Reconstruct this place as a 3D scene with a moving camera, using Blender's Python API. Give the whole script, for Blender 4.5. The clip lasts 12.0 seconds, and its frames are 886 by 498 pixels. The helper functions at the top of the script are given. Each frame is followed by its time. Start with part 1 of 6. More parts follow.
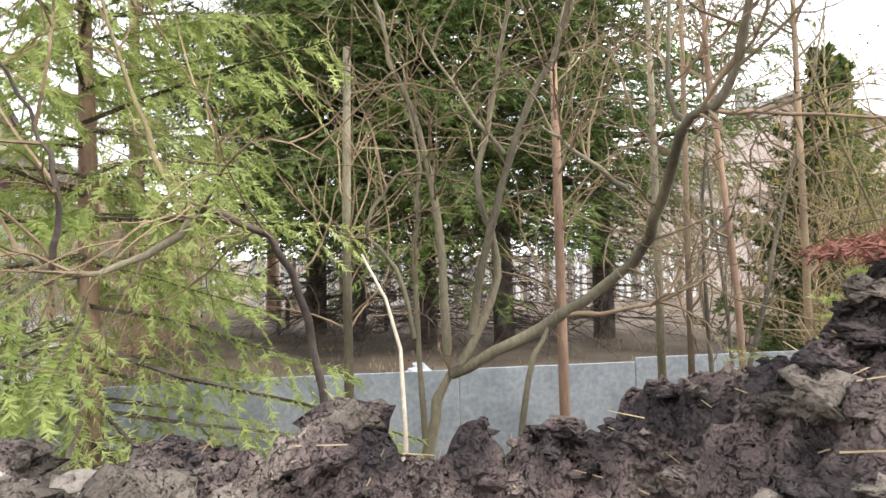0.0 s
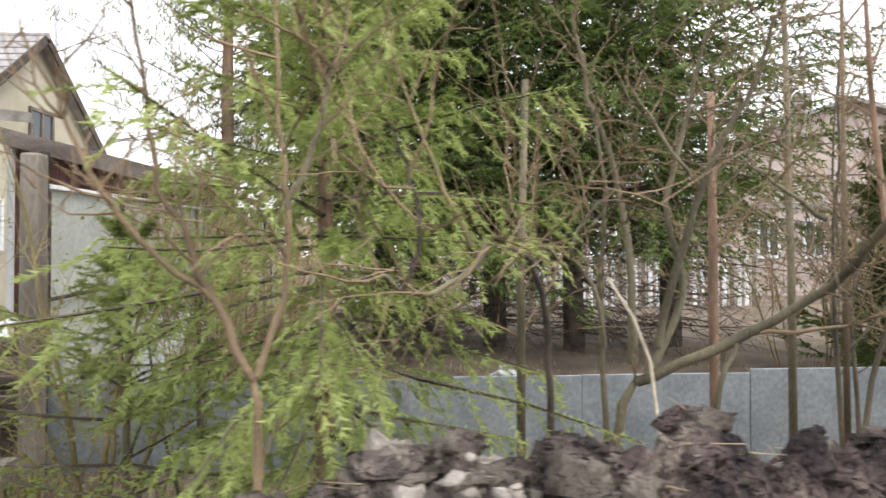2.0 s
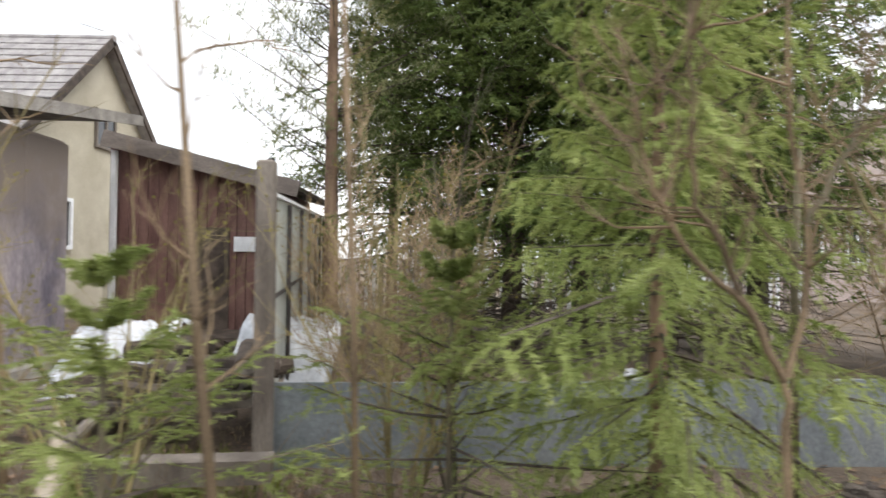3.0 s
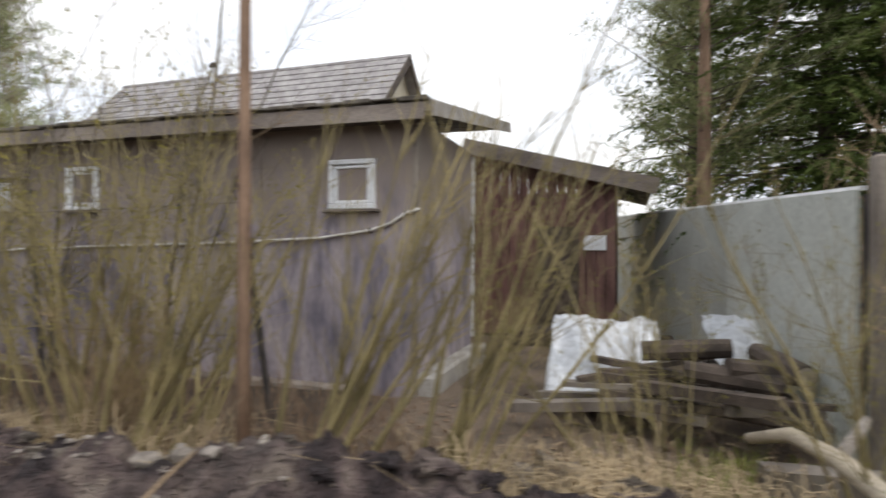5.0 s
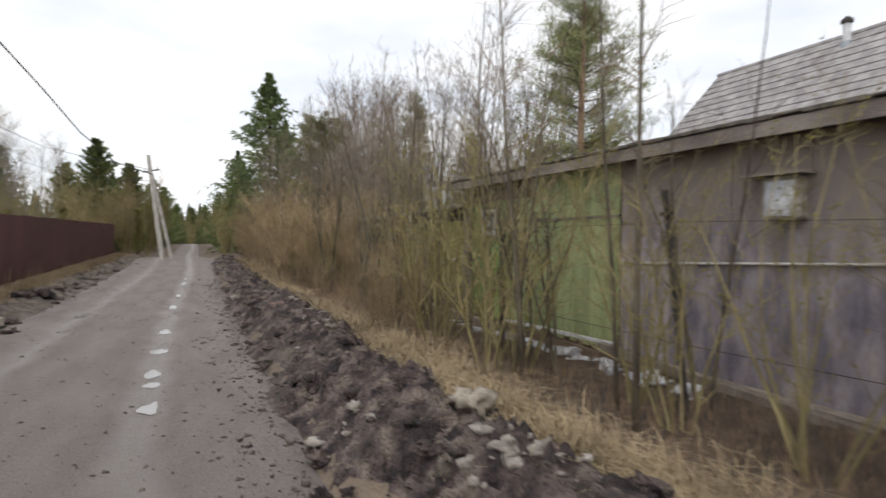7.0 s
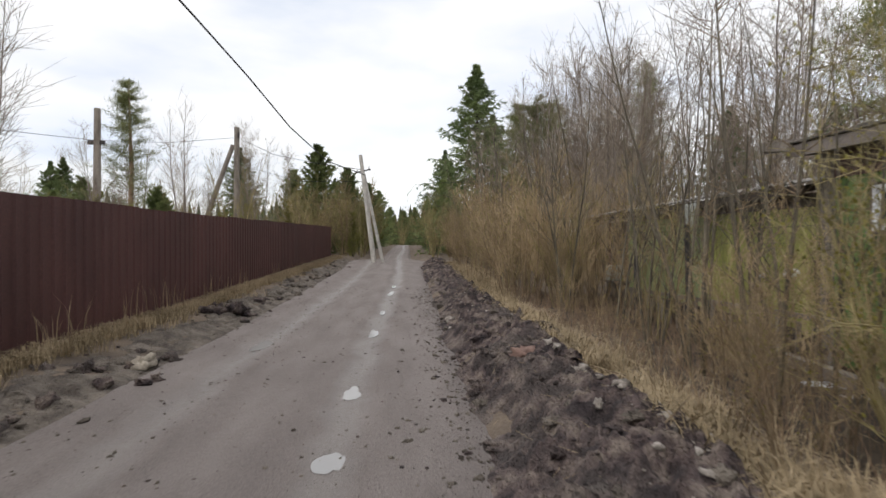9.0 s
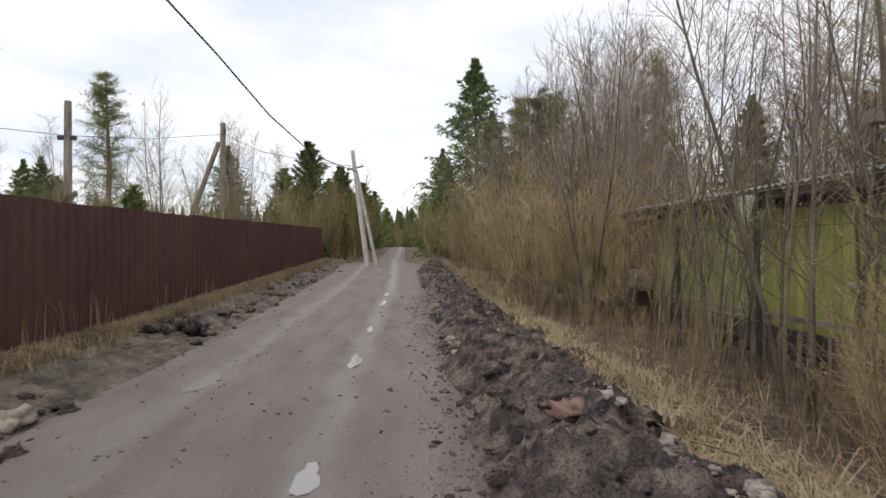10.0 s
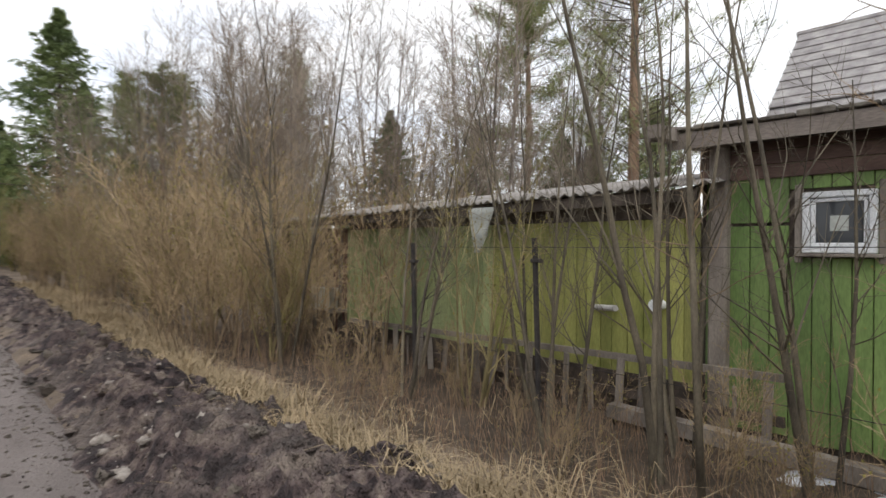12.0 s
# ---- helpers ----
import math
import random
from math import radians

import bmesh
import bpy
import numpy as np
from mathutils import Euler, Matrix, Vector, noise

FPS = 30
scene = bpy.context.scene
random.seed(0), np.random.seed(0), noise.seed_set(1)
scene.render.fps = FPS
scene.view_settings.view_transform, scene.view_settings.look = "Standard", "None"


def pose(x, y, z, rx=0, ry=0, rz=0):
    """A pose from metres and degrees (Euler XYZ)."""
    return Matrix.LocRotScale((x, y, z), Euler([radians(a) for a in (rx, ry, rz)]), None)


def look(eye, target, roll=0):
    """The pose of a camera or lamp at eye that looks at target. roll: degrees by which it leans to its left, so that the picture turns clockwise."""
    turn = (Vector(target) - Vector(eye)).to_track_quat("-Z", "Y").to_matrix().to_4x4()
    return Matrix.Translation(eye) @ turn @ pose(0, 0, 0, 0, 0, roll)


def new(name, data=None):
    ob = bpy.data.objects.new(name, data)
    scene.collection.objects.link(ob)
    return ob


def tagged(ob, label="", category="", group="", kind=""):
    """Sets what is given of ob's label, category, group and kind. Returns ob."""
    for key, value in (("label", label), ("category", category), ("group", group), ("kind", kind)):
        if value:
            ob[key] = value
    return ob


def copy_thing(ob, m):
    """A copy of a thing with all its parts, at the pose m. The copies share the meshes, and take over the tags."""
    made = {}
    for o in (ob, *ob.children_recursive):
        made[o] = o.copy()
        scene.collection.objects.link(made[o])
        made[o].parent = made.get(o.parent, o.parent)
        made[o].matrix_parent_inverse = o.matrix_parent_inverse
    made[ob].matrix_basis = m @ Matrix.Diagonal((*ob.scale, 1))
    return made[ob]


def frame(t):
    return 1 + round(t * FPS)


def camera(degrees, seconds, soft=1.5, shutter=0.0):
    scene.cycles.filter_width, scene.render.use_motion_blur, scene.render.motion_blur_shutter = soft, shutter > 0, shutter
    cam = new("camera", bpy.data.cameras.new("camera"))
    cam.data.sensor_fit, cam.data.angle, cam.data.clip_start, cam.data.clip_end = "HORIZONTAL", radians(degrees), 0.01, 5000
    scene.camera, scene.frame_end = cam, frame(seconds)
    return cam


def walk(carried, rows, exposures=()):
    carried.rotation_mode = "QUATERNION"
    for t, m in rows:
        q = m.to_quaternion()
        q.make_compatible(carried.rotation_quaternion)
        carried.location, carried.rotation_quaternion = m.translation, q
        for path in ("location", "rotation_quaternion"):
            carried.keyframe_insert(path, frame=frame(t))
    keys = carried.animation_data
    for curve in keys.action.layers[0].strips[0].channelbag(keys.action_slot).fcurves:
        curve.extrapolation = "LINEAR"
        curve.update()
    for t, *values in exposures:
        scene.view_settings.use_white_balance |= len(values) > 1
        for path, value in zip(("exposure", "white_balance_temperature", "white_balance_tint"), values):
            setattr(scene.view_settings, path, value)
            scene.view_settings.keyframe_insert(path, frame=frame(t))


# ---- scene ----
cam = camera(77.0, 12.0, soft=1.5, shutter=0.3)
PATH = [
    (0, (1.040, 2.857, 1.170), (3.035, 2.714, 1.196), -1.2),
    (0.5, (0.949, 2.875, 1.191), (2.943, 2.719, 1.216), -0.6),
    (1, (0.849, 2.969, 1.244), (2.845, 2.841, 1.271), -0.4),
    (1.5, (0.819, 3.198, 1.276), (2.818, 3.124, 1.307), -0.4),
    (2, (0.826, 3.582, 1.251), (2.826, 3.537, 1.278), 0.0),
    (2.5, (0.802, 4.229, 1.295), (2.801, 4.173, 1.307), 0.3),
    (3, (0.716, 5.034, 1.266), (2.715, 5.007, 1.301), 0.6),
    (3.2, (0.674, 5.390, 1.272), (2.673, 5.408, 1.314), 0.6),
    (4.8, (0.50, 7.4, 1.32), (2.43, 7.921, 1.336), 0.4),
    (5, (0.356, 7.751, 1.292), (2.257, 8.372, 1.305), 0.4),
    (5.5, (0.141, 8.801, 1.319), (1.84, 9.857, 1.327), 0.9),
    (6, (-0.036, 9.723, 1.327), (1.398, 11.117, 1.328), 0.6),
    (6.5, (-0.108, 10.677, 1.441), (1.016, 12.331, 1.423), 0.8),
    (7, (-0.066, 11.683, 1.466), (0.744, 13.512, 1.444), 0.8),
    (7.5, (0.055, 12.679, 1.521), (0.545, 14.617, 1.486), 0.6),
    (9.5, (0.024, 17.19, 1.488), (0.144, 19.186, 1.46), 0.3),
    (10, (0.112, 18.076, 1.486), (0.247, 20.071, 1.463), 0.1),
    (10.5, (0.076, 18.65, 1.59), (0.35, 20.631, 1.57), 0.6),
    (11, (0.103, 19.308, 1.642), (0.776, 21.191, 1.626), 0.7),
    (11.5, (-0.084, 20.147, 1.69), (0.983, 21.839, 1.681), 0.8),
    (12, (-0.277, 21.056, 1.632), (1.088, 22.518, 1.636), 0.6),
]
walk(cam, [(t, look(eye, target, roll)) for t, eye, target, roll in PATH],
     exposures=[(0, 1.42), (1.5, 1.12), (2.0, 1.0), (3.2, 0.62), (4.8, 0.22), (6.0, 0.06), (7.5, -0.08), (9.5, -0.1), (11.0, -0.02), (12, 0.1)])

# ---- light ----
world = bpy.data.worlds.new("overcast_sky")
scene.world = world
world.use_nodes = True
wt = world.node_tree
wn = wt.nodes
wback = wn["Background"]
sky = wn.new("ShaderNodeTexSky")
sky.sky_type, sky.sun_disc = "NISHITA", False
sky.sun_elevation, sky.sun_rotation = radians(38), radians(200)
skyscale = wn.new("ShaderNodeVectorMath")
skyscale.operation = "SCALE"
skyscale.inputs["Scale"].default_value = 0.1
wt.links.new(sky.outputs[0], skyscale.inputs[0])
wco = wn.new("ShaderNodeTexCoord")
wmap = wn.new("ShaderNodeMapping")
wmap.inputs["Scale"].default_value = (1.6, 1.6, 5.0)
wt.links.new(wco.outputs["Generated"], wmap.inputs[0])
wnoise = wn.new("ShaderNodeTexNoise")
wnoise.inputs["Scale"].default_value, wnoise.inputs["Detail"].default_value = 2.2, 5.0
wt.links.new(wmap.outputs[0], wnoise.inputs["Vector"])
wramp = wn.new("ShaderNodeValToRGB")
wramp.color_ramp.elements[0].position, wramp.color_ramp.elements[0].color = 0.32, (0.84, 0.89, 0.99, 1)
wramp.color_ramp.elements[1].position, wramp.color_ramp.elements[1].color = 0.58, (1.10, 1.09, 1.09, 1)
wt.links.new(wnoise.outputs["Fac"], wramp.inputs[0])
wmix = wn.new("ShaderNodeMix")
wmix.data_type = "RGBA"
wmix.inputs["Factor"].default_value = 0.85
wt.links.new(skyscale.outputs[0], wmix.inputs["A"])
wt.links.new(wramp.outputs[0], wmix.inputs["B"])
wt.links.new(wmix.outputs["Result"], wback.inputs["Color"])
wback.inputs["Strength"].default_value = 1.15
sun = new("sun", bpy.data.lights.new("sun", "SUN"))
sun.data.energy, sun.data.angle, sun.data.color = 0.9, radians(25), (1.0, 0.96, 0.9)
sun.matrix_world = look((0, 0, 30), (16, 20, 0))
tagged(sun, kind="structure")

# ---- materials ----


def mat(name, a, b, scale=6.0, rough=0.85, bump=0.3, fine=60.0, stretch=(1, 1, 1), spread=0.15, third=None, metal=0.0, bumpd=0.01, lo=0.35, hi=0.65):
    """Two-scale procedural surface: broad blotches from a to b, fine grain, relief, and a small change from object to object."""
    m = bpy.data.materials.new(name)
    m.use_nodes = True
    t = m.node_tree
    n, l = t.nodes, t.links
    bs = n["Principled BSDF"]
    bs.inputs["Roughness"].default_value, bs.inputs["Metallic"].default_value = rough, metal
    co = n.new("ShaderNodeNewGeometry")
    mp = n.new("ShaderNodeMapping")
    mp.inputs["Scale"].default_value = stretch
    l.new(co.outputs["Position"], mp.inputs[0])
    n1 = n.new("ShaderNodeTexNoise")
    n1.inputs["Scale"].default_value, n1.inputs["Detail"].default_value = scale, 5.0
    n2 = n.new("ShaderNodeTexNoise")
    n2.inputs["Scale"].default_value, n2.inputs["Detail"].default_value = fine, 4.0
    l.new(mp.outputs[0], n1.inputs["Vector"])
    l.new(mp.outputs[0], n2.inputs["Vector"])
    r = n.new("ShaderNodeValToRGB")
    r.color_ramp.elements[0].position, r.color_ramp.elements[0].color = lo, (*a, 1)
    r.color_ramp.elements[1].position, r.color_ramp.elements[1].color = hi, (*b, 1)
    if third:
        e = r.color_ramp.elements.new(min(hi + 0.12, 0.99))
        e.color = (*third, 1)
    l.new(n1.outputs["Fac"], r.inputs[0])
    info = n.new("ShaderNodeObjectInfo")
    val = n.new("ShaderNodeMath")
    val.operation = "MULTIPLY_ADD"
    val.inputs[1].default_value, val.inputs[2].default_value = spread * 2, 1 - spread
    l.new(info.outputs["Random"], val.inputs[0])
    grain = n.new("ShaderNodeMath")
    grain.operation = "MULTIPLY_ADD"
    grain.inputs[1].default_value, grain.inputs[2].default_value = 0.9, 0.55
    l.new(n2.outputs["Fac"], grain.inputs[0])
    mul = n.new("ShaderNodeMath")
    mul.operation = "MULTIPLY"
    l.new(val.outputs[0], mul.inputs[0])
    l.new(grain.outputs[0], mul.inputs[1])
    hsv = n.new("ShaderNodeVectorMath")
    hsv.operation = "SCALE"
    l.new(r.outputs[0], hsv.inputs[0])
    l.new(mul.outputs[0], hsv.inputs["Scale"])
    l.new(hsv.outputs[0], bs.inputs["Base Color"])
    bp = n.new("ShaderNodeBump")
    bp.inputs["Strength"].default_value, bp.inputs["Distance"].default_value = bump, bumpd
    l.new(n2.outputs["Fac"], bp.inputs["Height"])
    l.new(bp.outputs[0], bs.inputs["Normal"])
    return m


def leafmat(name, a, b, scale=3.0, spread=0.2):
    m = mat(name, a, b, scale, 0.6, 0.0, 30.0, spread=spread)
    t = m.node_tree
    bs = t.nodes["Principled BSDF"]
    bs.inputs["Specular IOR Level"].default_value = 0.25
    tr = t.nodes.new("ShaderNodeBsdfTranslucent")
    t.links.new(bs.inputs["Base Color"].links[0].from_socket, tr.inputs["Color"])
    mx = t.nodes.new("ShaderNodeMixShader")
    mx.inputs[0].default_value = 0.4
    t.links.new(bs.outputs[0], mx.inputs[1])
    t.links.new(tr.outputs[0], mx.inputs[2])
    t.links.new(mx.outputs[0], t.nodes["Material Output"].inputs["Surface"])
    return m


M_GROUND = mat("dry_ground", (0.105, 0.080, 0.060), (0.205, 0.155, 0.112), 1.3, 0.95, 0.8, 35, bumpd=0.03, third=(0.15, 0.12, 0.09))
M_DITCH = mat("damp_leaf_mould", (0.055, 0.040, 0.028), (0.125, 0.090, 0.062), 2.4, 0.9, 0.8, 40, bumpd=0.03, third=(0.17, 0.125, 0.085))
M_ROAD = mat("gravel_road", (0.235, 0.197, 0.180), (0.312, 0.266, 0.244), 1.6, 0.85, 0.9, 75, stretch=(1.7, 0.4, 1), bumpd=0.012, third=(0.34, 0.292, 0.268), lo=0.30, hi=0.66)
rt = M_ROAD.node_tree
rg_ = rt.nodes.new("ShaderNodeNewGeometry")
sep = rt.nodes.new("ShaderNodeSeparateXYZ")
rt.links.new(rg_.outputs["Position"], sep.inputs[0])


def rmath(op, a, b=None):
    q = rt.nodes.new("ShaderNodeMath")
    q.operation = op
    for k, v in ((0, a), (1, b)):
        if isinstance(v, (int, float)):
            q.inputs[k].default_value = v
        elif v is not None:
            rt.links.new(v, q.inputs[k])
    return q.outputs[0]


sway = rmath("MULTIPLY", rmath("SINE", rmath("MULTIPLY", sep.outputs["Y"], 0.21)), 0.10)
wob = rt.nodes.new("ShaderNodeTexNoise")
wob.inputs["Scale"].default_value = 1.3
rt.links.new(rg_.outputs["Position"], wob.inputs["Vector"])
offs = rmath("ADD", rmath("SUBTRACT", sep.outputs["X"], sway), rmath("MULTIPLY", rmath("SUBTRACT", wob.outputs["Fac"], 0.5), 0.35))
near1 = rmath("SUBTRACT", 1.0, rmath("MULTIPLY", rmath("ABSOLUTE", rmath("ADD", offs, 0.42)), 4.0))
near2 = rmath("SUBTRACT", 0.75, rmath("MULTIPLY", rmath("ABSOLUTE", rmath("ADD", offs, 1.95)), 2.6))
track = rmath("MINIMUM", rmath("MULTIPLY", rmath("MAXIMUM", rmath("MAXIMUM", near1, near2), 0.0), 1.4), 1.0)
rbs = rt.nodes["Principled BSDF"]
old = rbs.inputs["Base Color"].links[0].from_socket
rmix = rt.nodes.new("ShaderNodeMix")
rmix.data_type = "RGBA"
rmix.inputs["B"].default_value = (0.315, 0.285, 0.262, 1)
rt.links.new(rmath("MULTIPLY", track, 0.38), rmix.inputs["Factor"])
rt.links.new(old, rmix.inputs["A"])
rt.links.new(rmix.outputs["Result"], rbs.inputs["Base Color"])
rt.links.new(rmath("SUBTRACT", 0.85, rmath("MULTIPLY", track, 0.38)), rbs.inputs["Roughness"])
rfine = rt.nodes.new("ShaderNodeTexNoise")
rfine.inputs["Scale"].default_value, rfine.inputs["Detail"].default_value, rfine.inputs["Roughness"].default_value = 16.0, 8.0, 0.7
rt.links.new(rg_.outputs["Position"], rfine.inputs["Vector"])
rbump = rt.nodes.new("ShaderNodeBump")
rbump.inputs["Strength"].default_value, rbump.inputs["Distance"].default_value = 1.0, 0.035
rt.links.new(rfine.outputs["Fac"], rbump.inputs["Height"])
rt.links.new(rbump.outputs[0], [q for q in rt.nodes if q.type == "BUMP" and q != rbump][0].inputs["Normal"])
M_SOIL = mat("peat_soil", (0.036, 0.026, 0.027), (0.128, 0.093, 0.086), 5.0, 0.95, 1.0, 45, bumpd=0.03, third=(0.25, 0.20, 0.165), lo=0.40, hi=0.53)
M_SOIL2 = mat("grey_soil", (0.10, 0.08, 0.065), (0.26, 0.22, 0.18), 4.0, 0.95, 1.0, 50, bumpd=0.02)
for sm, dd in ((M_SOIL, 0.03), (M_SOIL2, 0.02)):
    st_ = sm.node_tree
    vor = st_.nodes.new("ShaderNodeTexVoronoi")
    vor.inputs["Scale"].default_value = 38
    geo_ = st_.nodes.new("ShaderNodeNewGeometry")
    dist = st_.nodes.new("ShaderNodeTexNoise")
    dist.inputs["Scale"].default_value, dist.inputs["Detail"].default_value = 22, 4.0
    addv = st_.nodes.new("ShaderNodeMix")
    addv.data_type = "VECTOR"
    addv.inputs["Factor"].default_value = 0.06
    st_.links.new(geo_.outputs["Position"], dist.inputs["Vector"])
    st_.links.new(geo_.outputs["Position"], addv.inputs["A"])
    st_.links.new(dist.outputs["Color"], addv.inputs["B"])
    st_.links.new(addv.outputs["Result"], vor.inputs["Vector"])
    b1 = [q for q in st_.nodes if q.type == "BUMP"][0]
    b2 = st_.nodes.new("ShaderNodeBump")
    b2.inputs["Strength"].default_value, b2.inputs["Distance"].default_value, b2.invert = 1.0, dd, True
    st_.links.new(vor.outputs["Distance"], b2.inputs["Height"])
    st_.links.new(b2.outputs[0], b1.inputs["Normal"])
kt = M_SOIL.node_tree
kgeo, kno = kt.nodes.new("ShaderNodeNewGeometry"), kt.nodes.new("ShaderNodeTexNoise")
kno.inputs["Scale"].default_value, kno.inputs["Detail"].default_value = 0.75, 6.0
kt.links.new(kgeo.outputs["Position"], kno.inputs["Vector"])
krm = kt.nodes.new("ShaderNodeMapRange")
krm.inputs["From Min"].default_value, krm.inputs["From Max"].default_value = 0.50, 0.64
krm.inputs["To Max"].default_value = 0.5
kt.links.new(kno.outputs["Fac"], krm.inputs["Value"])
kmx = kt.nodes.new("ShaderNodeMix")
kmx.data_type = "RGBA"
kmx.inputs["B"].default_value = (0.205, 0.172, 0.148, 1)
kbs = kt.nodes["Principled BSDF"]
kt.links.new(kbs.inputs["Base Color"].links[0].from_socket, kmx.inputs["A"])
kt.links.new(krm.outputs["Result"], kmx.inputs["Factor"])
kt.links.new(kmx.outputs["Result"], kbs.inputs["Base Color"])
M_SAND = mat("pale_sandy_soil", (0.20, 0.172, 0.148), (0.41, 0.365, 0.32), 9.0, 0.95, 0.8, 50, bumpd=0.02)
M_STONE = mat("field_stone", (0.25, 0.215, 0.17), (0.43, 0.375, 0.30), 9.0, 0.85, 0.5, 60)
M_BRICK = mat("reddish_stone", (0.17, 0.105, 0.085), (0.27, 0.17, 0.135), 9.0, 0.9, 0.4, 60)
M_GRASS = mat("dry_grass", (0.27, 0.205, 0.118), (0.49, 0.375, 0.228), 2.0, 0.8, 0.0, 20)
M_LITTER = mat("leaf_litter", (0.13, 0.085, 0.055), (0.30, 0.20, 0.13), 9.0, 0.85, 0.0, 20)
M_MOSSY = mat("green_moss", (0.10, 0.14, 0.02), (0.25, 0.26, 0.05), 6.0, 0.9, 0.5, 60)
M_NEEDLEBED = mat("red_needle_litter", (0.13, 0.05, 0.035), (0.24, 0.10, 0.07), 14.0, 0.9, 0.8, 80)
M_BARK_W = mat("willow_bark", (0.185, 0.152, 0.070), (0.38, 0.312, 0.152), 3.0, 0.85, 0.4, 90, spread=0.25)
M_BARK_B = mat("brown_twig_bark", (0.140, 0.101, 0.060), (0.31, 0.222, 0.135), 3.0, 0.85, 0.3, 90, spread=0.25)
M_BARK_T = mat("tan_thicket_bark", (0.225, 0.163, 0.092), (0.45, 0.33, 0.195), 0.8, 0.85, 0.3, 90, spread=0.3)
M_TWIG_P = mat("pale_birch_twigs", (0.205, 0.162, 0.125), (0.37, 0.305, 0.24), 0.8, 0.85, 0.2, 90, spread=0.25)
M_BARK_G = mat("grey_green_bark", (0.10, 0.086, 0.056), (0.25, 0.215, 0.14), 5.0, 0.85, 0.5, 80, stretch=(1, 1, 0.4))
M_BARK_A = mat("dark_alder_bark", (0.075, 0.062, 0.045), (0.185, 0.155, 0.108), 5.0, 0.85, 0.5, 80, stretch=(1, 1, 0.4), spread=0.25)
M_BARK_O = mat("orange_pine_bark", (0.20, 0.125, 0.085), (0.37, 0.245, 0.165), 6.0, 0.85, 0.6, 60, stretch=(1, 1, 0.3))
M_BARK_S = mat("spruce_bark", (0.055, 0.042, 0.035), (0.14, 0.11, 0.09), 8.0, 0.9, 0.6, 60)
M_STICK = mat("bare_peeled_wood", (0.45, 0.38, 0.28), (0.62, 0.54, 0.42), 8.0, 0.7, 0.3, 60)
M_BIRCH = mat("pale_thin_bark", (0.15, 0.122, 0.104), (0.31, 0.265, 0.225), 4.0, 0.8, 0.3, 60, spread=0.3)
M_SPRUCE_Y = leafmat("fresh_spruce_needles", (0.245, 0.305, 0.088), (0.45, 0.50, 0.19))
M_SPRUCE = leafmat("dark_spruce_needles", (0.078, 0.118, 0.032), (0.185, 0.235, 0.068), 1.2)
M_PINE = leafmat("pine_needles", (0.160, 0.180, 0.078), (0.31, 0.325, 0.155), 1.2)
M_FAR = leafmat("far_conifer_needles", (0.105, 0.148, 0.064), (0.225, 0.275, 0.115), 0.4)
M_HAZE = leafmat("distant_woods", (0.085, 0.105, 0.060), (0.17, 0.185, 0.10), 0.12)
M_OLIVE = leafmat("budding_bush_leaves", (0.15, 0.16, 0.045), (0.29, 0.27, 0.085), 0.8)
M_BUD = leafmat("willow_buds", (0.22, 0.20, 0.05), (0.36, 0.32, 0.08), 3.0)
M_PURPLE = mat("weathered_felt_sheet", (0.165, 0.148, 0.182), (0.35, 0.305, 0.325), 3.2, 0.85, 0.6, 26, stretch=(1, 1.6, 0.45), third=(0.42, 0.36, 0.33), lo=0.38, hi=0.60)
M_TAUPE = mat("weathered_brown_sheet", (0.22, 0.175, 0.15), (0.33, 0.27, 0.24), 2.0, 0.85, 0.5, 24, stretch=(1, 1.4, 0.5), third=(0.27, 0.24, 0.26))
pt = M_PURPLE.node_tree
pgeo, psep = pt.nodes.new("ShaderNodeNewGeometry"), pt.nodes.new("ShaderNodeSeparateXYZ")
pt.links.new(pgeo.outputs["Position"], psep.inputs[0])
pno = pt.nodes.new("ShaderNodeTexNoise")
pno.inputs["Scale"].default_value, pno.inputs["Detail"].default_value = 1.7, 6.0
pt.links.new(pgeo.outputs["Position"], pno.inputs["Vector"])
pma = pt.nodes.new("ShaderNodeMath")
pma.operation = "MULTIPLY_ADD"
pma.inputs[1].default_value = 2.2
pt.links.new(pno.outputs["Fac"], pma.inputs[0])
pt.links.new(psep.outputs["Z"], pma.inputs[2])
prm = pt.nodes.new("ShaderNodeMapRange")
prm.inputs["From Min"].default_value, prm.inputs["From Max"].default_value = 2.2, 3.3
pt.links.new(pma.outputs[0], prm.inputs["Value"])
pmx = pt.nodes.new("ShaderNodeMix")
pmx.data_type = "RGBA"
pbs = pt.nodes["Principled BSDF"]
psrc = pbs.inputs["Base Color"].links[0].from_socket
pmx.inputs["B"].default_value = (0.25, 0.205, 0.178, 1)
pt.links.new(psrc, pmx.inputs["A"])
pt.links.new(prm.outputs["Result"], pmx.inputs["Factor"])
pt.links.new(pmx.outputs["Result"], pbs.inputs["Base Color"])
M_GREEN = mat("green_painted_plank", (0.12, 0.20, 0.055), (0.22, 0.31, 0.10), 2.5, 0.7, 0.3, 60, stretch=(1, 1, 0.25), spread=0.2)
M_LIME = mat("yellow_green_plank", (0.22, 0.235, 0.06), (0.37, 0.36, 0.11), 2.5, 0.7, 0.3, 60, stretch=(1, 1, 0.25), spread=0.2)
M_PALE = mat("pale_green_plank", (0.23, 0.28, 0.12), (0.37, 0.41, 0.20), 2.5, 0.7, 0.3, 60, stretch=(1, 1, 0.25), spread=0.15)
